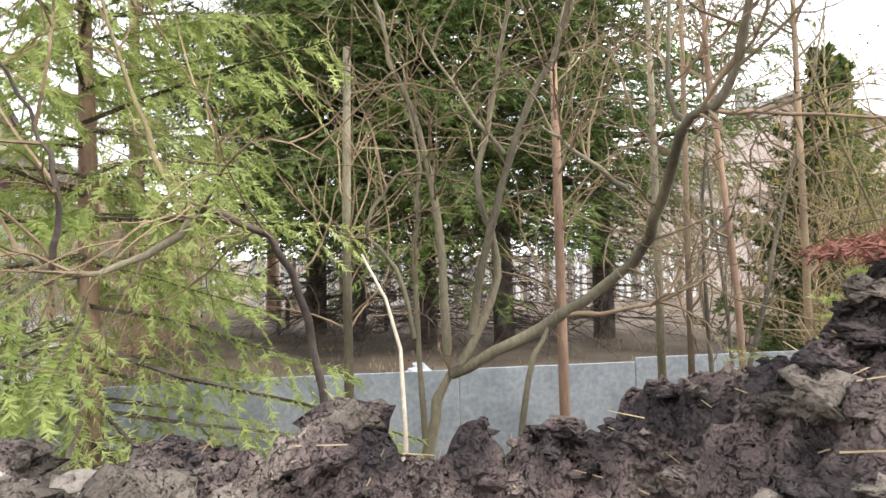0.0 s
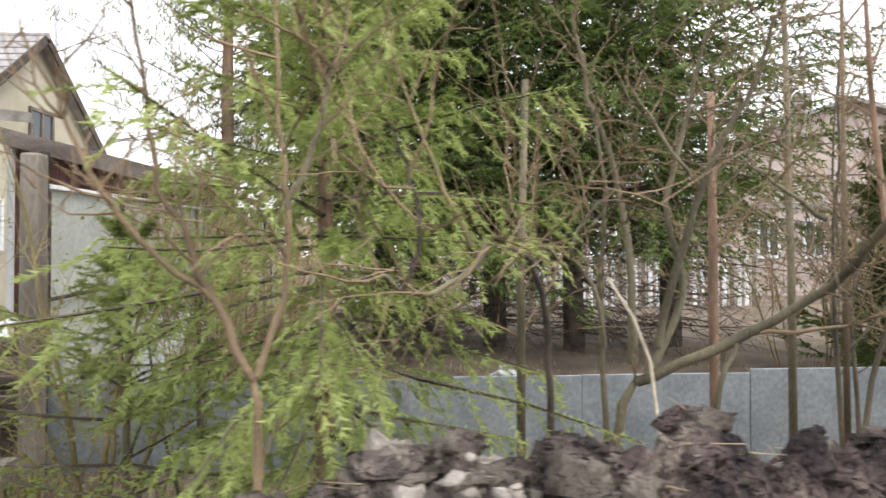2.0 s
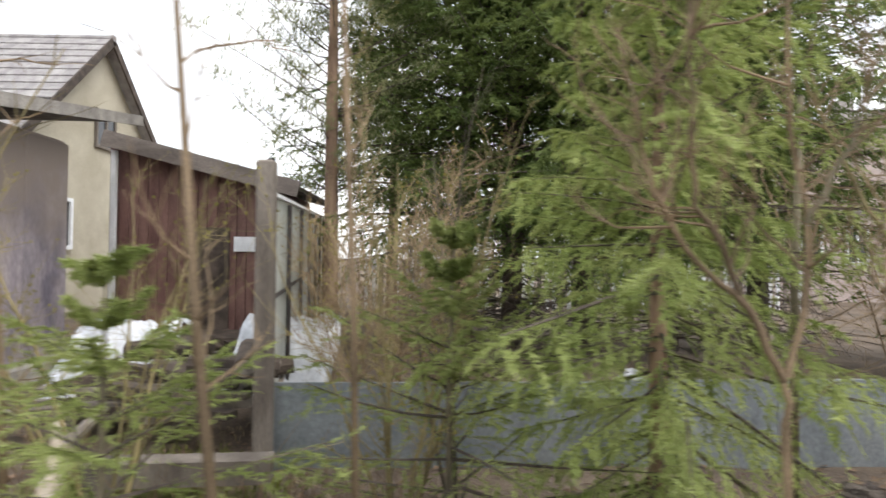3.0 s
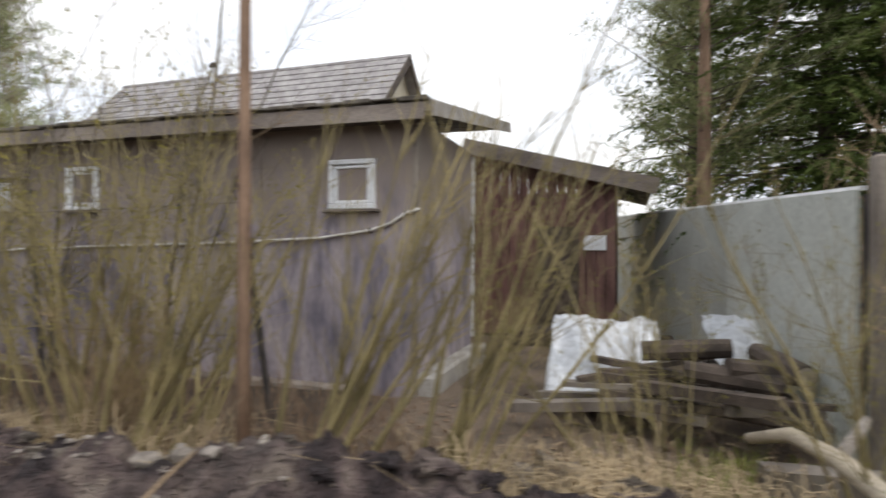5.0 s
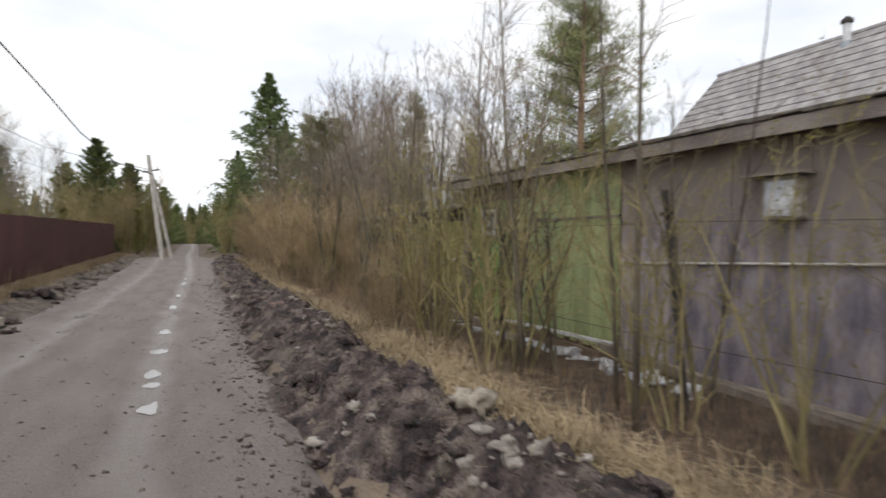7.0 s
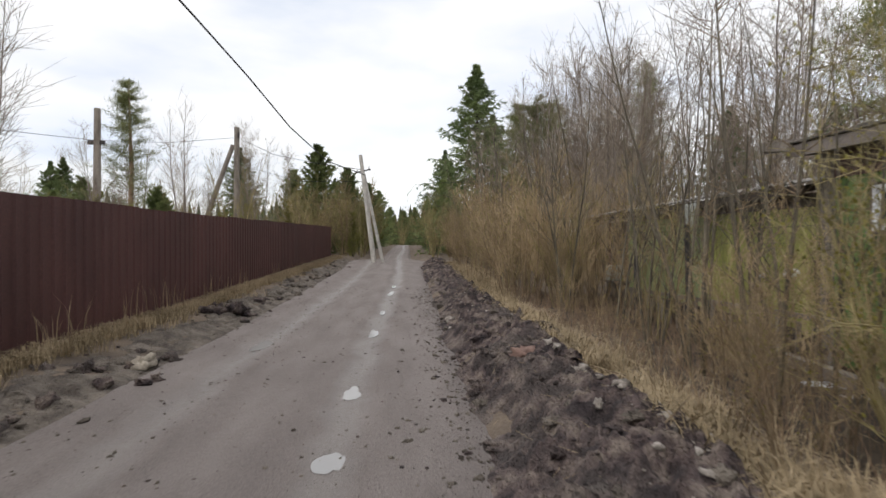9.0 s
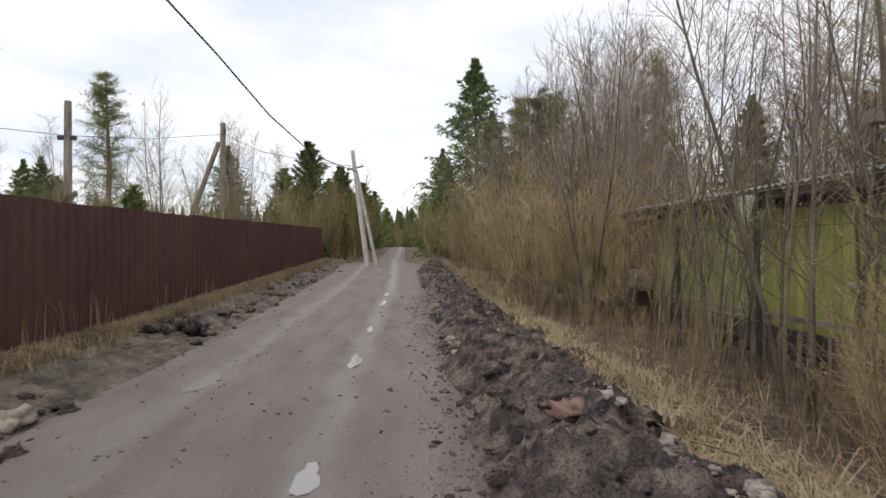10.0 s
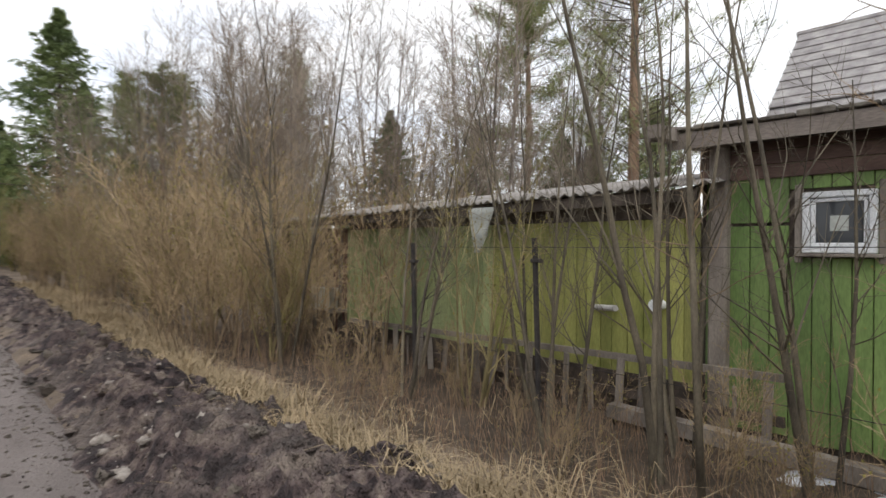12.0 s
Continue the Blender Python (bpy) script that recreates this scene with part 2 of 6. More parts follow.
M_GREYWOOD = mat("weathered_grey_wood", (0.15, 0.125, 0.105), (0.30, 0.26, 0.22), 4.0, 0.9, 0.6, 70, stretch=(1, 1, 0.3))
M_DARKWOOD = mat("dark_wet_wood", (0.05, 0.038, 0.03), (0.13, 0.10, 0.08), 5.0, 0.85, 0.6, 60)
M_FASCIA = mat("grey_fascia_board", (0.16, 0.132, 0.115), (0.31, 0.265, 0.23), 3.0, 0.85, 0.4, 70, stretch=(1, 0.3, 1))
M_ROOFEDGE = mat("mossy_slate_roof", (0.07, 0.06, 0.05), (0.20, 0.18, 0.15), 6.0, 0.9, 0.8, 50)
M_SLATE = mat("grey_corrugated_slate", (0.24, 0.22, 0.20), (0.40, 0.37, 0.34), 4.0, 0.9, 0.5, 50)
M_TILE = mat("grey_roof_tile", (0.27, 0.25, 0.25), (0.40, 0.38, 0.37), 4.0, 0.7, 0.4, 40, spread=0.12)
M_CREAM = mat("cream_plaster", (0.50, 0.45, 0.34), (0.62, 0.57, 0.45), 1.5, 0.9, 0.3, 40)
M_PINK = mat("pale_pink_plaster", (0.46, 0.375, 0.34), (0.57, 0.48, 0.44), 1.5, 0.9, 0.3, 40)
M_REDWOOD = mat("red_stained_plank", (0.135, 0.068, 0.058), (0.25, 0.138, 0.115), 4.0, 0.8, 0.3, 60, stretch=(1, 1, 0.3), spread=0.2)
M_EAVE = mat("dark_brown_board", (0.075, 0.045, 0.036), (0.15, 0.095, 0.075), 4.0, 0.85, 0.4, 60, stretch=(1, 0.3, 1), spread=0.2)
M_WHITE = mat("white_paint", (0.70, 0.71, 0.72), (0.82, 0.83, 0.84), 5.0, 0.5, 0.1, 60)
M_SHEET = mat("frosted_grey_sheet", (0.44, 0.46, 0.43), (0.58, 0.60, 0.56), 1.6, 0.55, 0.15, 25, third=(0.50, 0.52, 0.40))
st_ = M_SHEET.node_tree
str_ = st_.nodes.new("ShaderNodeBsdfTranslucent")
str_.inputs["Color"].default_value = (0.66, 0.67, 0.60, 1)
smx = st_.nodes.new("ShaderNodeMixShader")
smx.inputs[0].default_value = 0.2
st_.links.new(st_.nodes["Principled BSDF"].outputs[0], smx.inputs[1])
st_.links.new(str_.outputs[0], smx.inputs[2])
st_.links.new(smx.outputs[0], st_.nodes["Material Output"].inputs["Surface"])
M_TARP = mat("white_plastic_sheeting", (0.42, 0.44, 0.47), (0.66, 0.67, 0.69), 3.0, 0.4, 0.4, 14, bumpd=0.03)
M_ZINC = mat("dull_galvanised_sheet", (0.23, 0.26, 0.28), (0.34, 0.37, 0.39), 3.0, 0.5, 0.2, 30, metal=0.2)
M_STEEL = mat("black_steel", (0.025, 0.022, 0.022), (0.06, 0.05, 0.045), 8.0, 0.7, 0.3, 60)
M_CONC = mat("grey_concrete", (0.36, 0.34, 0.31), (0.52, 0.49, 0.45), 3.0, 0.9, 0.4, 50)
M_BROWNF = mat("brown_coated_steel", (0.064, 0.024, 0.022), (0.092, 0.036, 0.032), 0.8, 0.6, 0.05, 30, spread=0.1)
M_CABLE = mat("black_cable", (0.02, 0.02, 0.02), (0.04, 0.04, 0.04), 8.0, 0.6, 0.0, 60)
M_HOSE = mat("pale_pipe", (0.42, 0.40, 0.38), (0.60, 0.58, 0.55), 8.0, 0.6, 0.1, 60)
M_JUNK = mat("faded_plastic", (0.50, 0.53, 0.56), (0.75, 0.77, 0.80), 6.0, 0.4, 0.1, 60, spread=0.3)

M_GLASS = bpy.data.materials.new("window_glass")
M_GLASS.use_nodes = True
gb = M_GLASS.node_tree.nodes["Principled BSDF"]
gb.inputs["Base Color"].default_value = (0.06, 0.065, 0.07, 1)
gb.inputs["Roughness"].default_value = 0.05
M_WATER = bpy.data.materials.new("puddle_water")
M_WATER.use_nodes = True
wb = M_WATER.node_tree.nodes["Principled BSDF"]
# pale base colour stands in for the bright sky mirrored at grazing angles
wb.inputs["Base Color"].default_value = (0.33, 0.315, 0.30, 1)
wb.inputs["Roughness"].default_value = 0.12
wb.inputs["IOR"].default_value = 1.4

# ---- building blocks ----


class Buf:
    """Collects vertices and faces of one mesh."""

    def __init__(self):
        self.v, self.f = [], []

    def add(self, verts, faces):
        k = len(self.v)
        self.v.extend(verts)
        self.f.extend([tuple(i + k for i in q) for q in faces])

    def box(self, x0, x1, y0, y1, z0, z1, b=0.006):
        """A block with chamfered edges."""
        c = ((x0 + x1) / 2, (y0 + y1) / 2, (z0 + z1) / 2)
        h = ((x1 - x0) / 2, (y1 - y0) / 2, (z1 - z0) / 2)
        b = min(b, *(0.45 * q for q in h))
        vs, ix = [], {}
        for sx in (-1, 1):
            for sy in (-1, 1):
                for sz in (-1, 1):
                    s = (sx, sy, sz)
                    for ax in range(3):
                        ix[s, ax] = len(vs)
                        vs.append(tuple(c[i] + s[i] * (h[i] if i == ax else h[i] - b) for i in range(3)))
        fs = []
        for ax in range(3):
            u, w = (ax + 1) % 3, (ax + 2) % 3
            for s in (-1, 1):
                loop = []
                for du, dw in ((-1, -1), (1, -1), (1, 1), (-1, 1)):
                    k = [0, 0, 0]
                    k[ax], k[u], k[w] = s, du, dw
                    loop.append(ix[tuple(k), ax])
                fs.append(tuple(loop if s > 0 else loop[::-1]))
            for du in (-1, 1):
                for dw in (-1, 1):
                    a, d = [0, 0, 0], [0, 0, 0]
                    a[ax], a[u], a[w] = -1, du, dw
                    d[ax], d[u], d[w] = 1, du, dw
                    q = (ix[tuple(a), u], ix[tuple(d), u], ix[tuple(d), w], ix[tuple(a), w])
                    fs.append(q if du * dw < 0 else q[::-1])
        for sx in (-1, 1):
            for sy in (-1, 1):
                for sz in (-1, 1):
                    s = (sx, sy, sz)
                    q = (ix[s, 0], ix[s, 1], ix[s, 2])
                    fs.append(q if sx * sy * sz > 0 else q[::-1])
        self.add(vs, fs)
        return self

    def tube(self, pts, radii, sides=5, cap=True):
        """A tapering tube along a line of points."""
        pts = [Vector(p) for p in pts]
        n = len(pts)
        if isinstance(radii, (int, float)):
            radii = [radii] * n
        vs, fs = [], []
        ref = Vector((0.31, 0.87, 0.38))
        for i, p in enumerate(pts):
            d = (pts[min(i + 1, n - 1)] - pts[max(i - 1, 0)]).normalized()
            u = d.cross(ref)
            u = u.normalized() if u.length > 1e-4 else Vector((1, 0, 0))
            w = d.cross(u)
            for k in range(sides):
                a = 2 * math.pi * k / sides
                vs.append(tuple(p + (u * math.cos(a) + w * math.sin(a)) * radii[i]))
        for i in range(n - 1):
            for k in range(sides):
                k2 = (k + 1) % sides
                fs.append((i * sides + k, i * sides + k2, (i + 1) * sides + k2, (i + 1) * sides + k))
        if cap:
            fs.append(tuple(range(sides))[::-1])
            fs.append(tuple((n - 1) * sides + k for k in range(sides)))
        self.add(vs, fs)
        return self

    def beam(self, a, b, w, h):
        """A squared timber from a to b."""
        a, b = Vector(a), Vector(b)
        d = (b - a).normalized()
        s = d.cross(Vector((0, 0, 1)))
        s = s.normalized() if s.length > 1e-3 else Vector((1, 0, 0))
        u = s.cross(d)
        vs = []
        for p in (a, b):
            for i, j in ((-1, -1), (1, -1), (1, 1), (-1, 1)):
                vs.append(tuple(p + s * i * w / 2 + u * j * h / 2))
        self.add(vs, [(3, 2, 1, 0), (4, 5, 6, 7), (0, 1, 5, 4), (1, 2, 6, 5), (2, 3, 7, 6), (3, 0, 4, 7)])
        return self

    def mesh(self, name, material, smooth=False):
        me = bpy.data.meshes.new(name)
        me.from_pydata(self.v, [], self.f)
        me.materials.append(material)
        if smooth:
            me.polygons.foreach_set("use_smooth", [True] * len(me.polygons))
        me.update()
        return me


def thing(name, label, category, group="", at=(0, 0, 0), rz=0, kind=""):
    ob = new(name)
    ob.matrix_basis = pose(*at, 0, 0, rz)
    return tagged(ob, label, category, group, kind)


def part(name, buf, material, parent, label="", smooth=False):
    me = buf if isinstance(buf, bpy.types.Mesh) else buf.mesh(name, material, smooth)
    ob = new(name, me)
    ob.parent = parent
    if label:
        ob["label"] = label
    return ob


def whole(name, buf, material, label, category="", group="", kind="", smooth=False, at=None):
    ob = new(name, buf if isinstance(buf, bpy.types.Mesh) else buf.mesh(name, material, smooth))
    if at:
        ob.location = at
    return tagged(ob, label, category, group, kind)


def fbm(x, y, s, o=3):
    v, a = 0.0, 1.0
    for _ in range(o):
        v += a * noise.noise(Vector((x * s, y * s, 3.7 + o)))
        s, a = s * 2.1, a * 0.5
    return v


def smooth01(t):
    t = max(0.0, min(1.0, t))
    return t * t * (3 - 2 * t)


# ---- ground, road, banks ----


def rise(y):
    """The lane climbs gently beyond the sheds."""
    return 0.016 * max(0.0, min(y, 75.0) - 27.0)


def mound_height(x, y):
    """The bank of dug-out peat along the edge of the road."""
    peak = 0.83 - 0.28 * smooth01((y - 3.6) / 0.65) - 0.20 * smooth01((y - 9.0) / 4.0)
    peak *= 1 - 0.35 * smooth01((y - 24) / 10)
    far = smooth01((y - 11) / 5)
    mid = 2.05 - 0.60 * far
    half = 0.60 + 0.26 * far + 0.30 * fbm(0.3 + (7 if x > mid else 0), y, 0.9, 4)
    e = abs(x - mid) / max(half, 0.25)
    flat = (1 - smooth01((abs(y - 2.06) - 0.29 - 0.10 * fbm(x, y, 3.0, 2)) / 0.26)) * (1 - smooth01((abs(x - 1.86) - 0.28) / 0.30))
    heap = flat * (0.90 + 0.17 * math.exp(-((x - 1.80) / 0.24) ** 2 - ((y - 2.04) / 0.22) ** 2))
    return max(heap if heap > 0.05 else 0.0, peak * (1 - smooth01(e)) ** 0.8 if e < 1 else 0.0)


def field(x, y):
    """Height of the ground away from the road."""
    z = rise(y)
    z -= 0.20 * smooth01((x - 2.4) / 2.0) if y > 7 else 0.24 * smooth01((x - 2.6) / 1.5) * 1.0
    if x < -3.2:
        z += 0.10 * smooth01((-3.2 - x) / 0.8)
    if -4.2 < x < -2.7:
        z += 0.10 * max(0.0, 1 - abs(x + 3.5) / 0.7) * (0.7 + fbm(x, y, 0.8, 2))
    return z


def axis(stops):
    out = []
    for a, b, d in stops:
        n = max(1, round((b - a) / d))
        out += [a + (b - a) * i / n for i in range(n)]
    return out + [stops[-1][1]]


def grid(xs, ys, h):
    b = Buf()
    nx = len(xs)
    b.v = [(x, y, h(x, y)) for y in ys for x in xs]
    b.f = [(j * nx + i, j * nx + i + 1, (j + 1) * nx + i + 1, (j + 1) * nx + i) for j in range(len(ys) - 1) for i in range(nx - 1)]
    return b


def ground_z(x, y):
    z = field(x, y)
    if -3.1 < x < 0.75 and y > -30:
        z -= 0.10
    near = 1.0 if abs(x) < 20 and -20 < y < 70 else 0.0
    return z + near * 0.035 * fbm(x, y, 1.4, 3)


gx = axis([(-900, -60, 120), (-60, -12, 6), (-12, -5, 0.8), (-5, -2.6, 0.12), (-2.6, 0.4, 0.6), (0.4, 7, 0.14), (7, 14, 0.7), (14, 60, 5), (60, 900, 120)])
gy = axis([(-900, -60, 120), (-60, -6, 6), (-6, 36, 0.16), (36, 60, 0.6), (60, 120, 6), (120, 1500, 150)])
whole("ground", grid(gx, gy, ground_z), M_GROUND, "dry brown earth with dead grass and leaf litter", "ground", kind="structure", smooth=True)


def road_z(x, y):
    z = rise(y) + 0.007 * fbm(x, y, 0.9, 3) + 0.007 * fbm(x, y, 6.0, 3)
    for rut, depth in ((-0.42, 0.035), (-1.95, 0.03)):
        w = rut + 0.10 * math.sin(y * 0.21)
        z -= depth * math.exp(-((x - w) / 0.20) ** 2)
        z += 0.5 * depth * math.exp(-((abs(x - w) - 0.34) / 0.10) ** 2)
    if x > 0.45:
        z -= 0.16 * smooth01((x - 0.45) / 0.5)
    if x < -2.8:
        z -= 0.2 * smooth01((-2.8 - x) / 0.5)
    return z


road = grid(axis([(-3.3, 1.0, 0.06)]), axis([(-25, -4, 1.0), (-4, 36, 0.09), (36, 70, 0.5), (70, 102, 4)]), road_z)
# past the end of the fence the lane opens to a crossing, then narrows to a track
road.v = [(x + (x + 0.3) * (1.1 * math.exp(-((y - 46.0) / 1.6) ** 2) - 0.52 * smooth01((y - 47.5) / 3.0)), y, z + 0.02 * smooth01((y - 40) / 4)) for x, y, z in road.v]
whole("road", road, M_ROAD,
      "grey-brown gravel lane with wheel ruts and damp patches", "road", kind="structure", smooth=True)

rng = random.Random(7)


def lumps(x, y, s):
    """Rounded clods with creases between them, from 0 to about 1."""
    d = noise.voronoi(Vector((x * s, y * s, 0.7)))[0]
    return max(0.0, min(1.0, (d[1] - d[0]) * 1.6)) ** 0.6


def bank_surface(x, y):
    m = mound_height(x, y)
    z = field(x, y) - 0.06
    if m <= 0.004:
        return z - 0.06
    k = min(1.0, m / 0.15)
    w = (x + 0.10 * fbm(x, y, 4.0, 3), y + 0.10 * fbm(y, x, 4.0, 3))
    big_k = max(0.15, 0.75 + 0.9 * fbm(x, y, 0.8, 2))
    heave = (0.05 + 0.10 * smooth01((y - 4.5) / 2)) * fbm(x + 9, y, 1.9, 3) + 0.09 * abs(fbm(x, y + 5, 4.3, 3))
    crumb = 0.09 * big_k * (lumps(*w, 4.2) - 0.55) + 0.045 * (lumps(*w, 10.0) - 0.5)
    return z + m + k * (heave + crumb + 0.055 * fbm(x, y, 13.0, 3) + (0.024 * fbm(x, y, 42.0, 3) if y < 12 else 0.020 * fbm(x, y, 36.0, 2)) - 0.02) + 0.05 * k


for xs, ys in ((axis([(0.55, 1.35, 0.03), (1.35, 2.75, 0.014), (2.75, 3.0, 0.05)]), axis([(-3.5, 1.5, 0.06), (1.5, 4.6, 0.014)])), (axis([(0.45, 3.0, 0.03)]), axis([(4.6, 12, 0.03), (12, 30, 0.046), (30, 46, 0.10)]))):
    whole("soil_bank", grid(xs, ys, bank_surface), M_SOIL, "long bank of dark lumpy peat dug up beside the road", "soil bank", kind="stuff", smooth=True)


def clod(b, p, r, rg, rows=5, cols=8):
    """One rough crumbly lump."""
    k = len(b.v)
    sx, sy, sz = rg.uniform(0.7, 1.4), rg.uniform(0.7, 1.4), rg.uniform(0.45, 1.0)
    seed = rg.uniform(0, 99)
    b.v.append((p[0], p[1], p[2] + r * sz * 0.8))
    for i in range(1, rows):
        th = math.pi * i / rows
        for j in range(cols):
            ph = 2 * math.pi * (j + 0.5 * (i % 2)) / cols
            d = Vector((math.sin(th) * math.cos(ph), math.sin(th) * math.sin(ph), math.cos(th)))
            q = r * (1 + 0.8 * noise.noise(d * 1.5 + Vector((seed, 0, 0))) + 0.7 * noise.noise(d * 4 + Vector((0, seed, 0))) + 0.45 * noise.noise(d * 9 + Vector((0, 0, seed))))
            b.v.append((p[0] + d.x * q * sx, p[1] + d.y * q * sy, p[2] + d.z * q * sz * 0.85))
    b.v.append((p[0], p[1], p[2] - r * sz * 0.8))
    for j in range(cols):
        b.f.append((k, k + 1 + j, k + 1 + (j + 1) % cols))
    for i in range(rows - 2):
        for j in range(cols):
            j2 = (j + 1) % cols
            b.f.append((k + 1 + i * cols + j, k + 1 + (i + 1) * cols + j, k + 1 + (i + 1) * cols + j2, k + 1 + i * cols + j2))
    e = k + 1 + (rows - 1) * cols
    for j in range(cols):
        b.f.append((e, e - cols + (j + 1) % cols, e - cols + j))


def bank_top(x, y):
    return max(field(x, y), bank_surface(x, y))


dark, grey, pale, straw = Buf(), Buf(), Buf(), Buf()
for i in range(5200):
    y = 1.2 + 10.8 * rng.random() if i < 2300 else 11 + 32 * rng.random() ** 1.5
    far_k = smooth01((y - 11) / 5)
    x = 2.05 - 0.60 * far_k + rng.uniform(-0.86, 0.80)
    if mound_height(x, y) < 0.02 and rng.random() < 0.7:
        continue
    r = min(0.06, 0.0065 / (rng.random() + 0.08))
    tone = fbm(x, y, 0.9, 2) + rng.uniform(-0.25, 0.25)
    if y < 5:
        tone += 0.35 - 0.60 * smooth01((y - 3.15) / 0.3)
    elif y < 9:
        tone += 0.10
    elif y < 11:
        tone -= 0.25
    else:
        tone -= 0.16
    clod(dark if tone > -0.20 else grey if tone > -0.48 else pale, (x, y, bank_top(x, y) + r * 0.1), r, rng, *((6, 9) if r > 0.035 else (4, 5)))
for i in range(800):
    y, x = (rng.gauss(11.3, 0.65), rng.gauss(1.65, 0.32)) if i % 4 else (rng.gauss(3.5, 0.20), rng.gauss(1.85, 0.18))
    r = min(0.085, 0.012 / (rng.random() + 0.1))
    clod(pale if rng.random() < 0.6 else grey, (x, y, bank_top(x, y) - r * 0.1), r, rng, *((8, 12) if r > 0.035 else (5, 7)))
heap_rng = random.Random(31)
for i in range(900):
    x, y = heap_rng.uniform(1.35, 2.2), heap_rng.uniform(1.6, 3.4)
    r = min(0.045, 0.007 / (heap_rng.random() + 0.1))
    clod(pale if i % 30 == 0 else grey if i % 6 == 0 else dark, (x, y, bank_top(x, y) + r * 0.15), r, heap_rng, *((8, 11) if r > 0.02 else (5, 7)))
    if i % 4 == 0:
        a, l = heap_rng.uniform(0, 6.28), heap_rng.uniform(0.02, 0.09)
        p = Vector((x, y, bank_top(x, y) + 0.012))
        straw.tube([p, p + Vector((math.cos(a) * l, math.sin(a) * l, heap_rng.uniform(-0.3, 0.6) * l))], [0.0014, 0.0008], 3, False)
for i in range(110):
    y = 11.5 + 24 * rng.random() ** 1.3
    x = 1.45 + rng.uniform(-0.85, 0.75)
    r = rng.uniform(0.04, 0.10)
    clod(dark if rng.random() < 0.7 else grey, (x, y, bank_top(x, y) - r * 0.2), r, rng, 8, 12)
for i in range(700):
    y = 8 + 38 * rng.random() ** 1.3
    x = rng.gauss(-3.3, 0.28)
    r = min(0.11, 0.012 / (rng.random() + 0.08))
    clod(dark if rng.random() < 0.5 else grey, (x, y, field(x, y) + r * 0.2), r, rng, *((6, 9) if r > 0.04 else (4, 6)))
for i in range(3200):
    y = 9 + 24 * rng.random() ** 1.2
    x = 0.68 - abs(rng.gauss(0, 0.26))
    clod(dark if rng.random() < 0.3 else grey, (x, y, road_z(x, y) + 0.003), min(0.03, 0.003 / (rng.random() + 0.08)), rng, 4, 5)
for i in range(4600):
    y = 9 + 24 * rng.random() ** 1.2
    x = rng.uniform(-3.0, 0.5)
    clod(grey if i % 4 else dark, (x, y, road_z(x, y) + 0.001), min(0.020, 0.0025 / (rng.random() + 0.1)), rng, 4, 5)
for i in range(900):
    y = 1.3 + 9 * rng.random() if i < 500 else 11 + 20 * rng.random()
    x = 2.05 - 0.60 * smooth01((y - 11) / 5) + rng.uniform(-0.7, 0.7)
    a, l = rng.uniform(0, 6.28), rng.uniform(0.03, 0.14)
    p = Vector((x, y, bank_top(x, y) + 0.008))
    straw.tube([p, p + Vector((math.cos(a) * l, math.sin(a) * l, rng.uniform(-0.1, 0.6) * l))], [0.0016, 0.001], 3, False)
left_bank = grid(axis([(-4.35, -2.55, 0.045)]), axis([(6, 30, 0.06), (30, 47, 0.14)]),
                 lambda x, y: field(x, y) - 0.05 + 0.08 * max(0.0, 1 - abs(x + 3.35) / 0.75) + (max(0.0, 1 - abs(x + 3.35) / 0.7)) * (0.10 * (lumps(x, y, 3.2) - 0.45) + 0.05 * (lumps(x, y, 8.0) - 0.5) + 0.05 * fbm(x, y, 1.0, 2)))
whole("verge_soil", left_bank, M_SOIL2, "low ridge of grey-brown earth between the lane and the fence", "soil bank", kind="stuff", smooth=True)
whole("peat_clods", dark, M_SOIL, "dark crumbly peat clods heaped on the bank", "soil", kind="stuff", smooth=True)
whole("soil_clods", grey, M_SOIL2, "grey-brown earth crumbs strewn along the road edge", "soil", kind="stuff", smooth=True)
whole("sandy_clods", pale, M_SAND, "pale sandy lumps on the soil bank", "soil", kind="stuff", smooth=True)
whole("straw_litter", straw, M_GRASS, "loose straw and root fibres on the peat", "plant litter", kind="stuff")

for x, y, r, m, lab in ((1.28, 13.55, 0.07, M_STONE, "pale flat stone lying on the soil bank"), (1.73, 15.18, 0.12, M_STONE, "pale flat stone half sunk in the peat"), (1.25, 21.9, 0.10, M_BRICK, "reddish stone on the soil bank"),
                        (-3.0, 22.7, 0.14, M_STONE, "pale stone at the road edge"), (1.62, 2.86, 0.03, M_BRICK, "pinkish stone chip on the peat bank")):
    b = Buf()
    clod(b, (0, 0, 0), r, rng, 8, 12)
    whole("stone", b, m, lab, "stone", "loose stones", smooth=True, at=(x, y, (bank_top(x, y) if x > 0 else field(x, y)) + r * 0.35))
b = Buf()
for i in range(6):
    clod(b, (rng.uniform(-0.25, 0.25), rng.uniform(-0.35, 0.35), rng.uniform(-0.08, 0.04)), rng.uniform(0.08, 0.17), rng, 8, 12)
whole("earth_heap", b, M_SOIL, "small heap of dark earth beside the brown fence", "soil heap", kind="stuff", smooth=True, at=(-3.45, 27.0, 0.14))
b = Buf()
for i in range(700):
    a, q = rng.uniform(0, 6.28), 0.17 * math.sqrt(rng.random())
    p = Vector((q * math.cos(a), q * math.sin(a), 0.03 - 0.8 * q * q + rng.uniform(0, 0.02)))
    d = Vector((rng.uniform(-1, 1), rng.uniform(-1, 1), rng.uniform(-0.6, 0.5))).normalized() * rng.uniform(0.012, 0.04)
    b.tube([p, p + d], [0.0022, 0.001], 3, False)
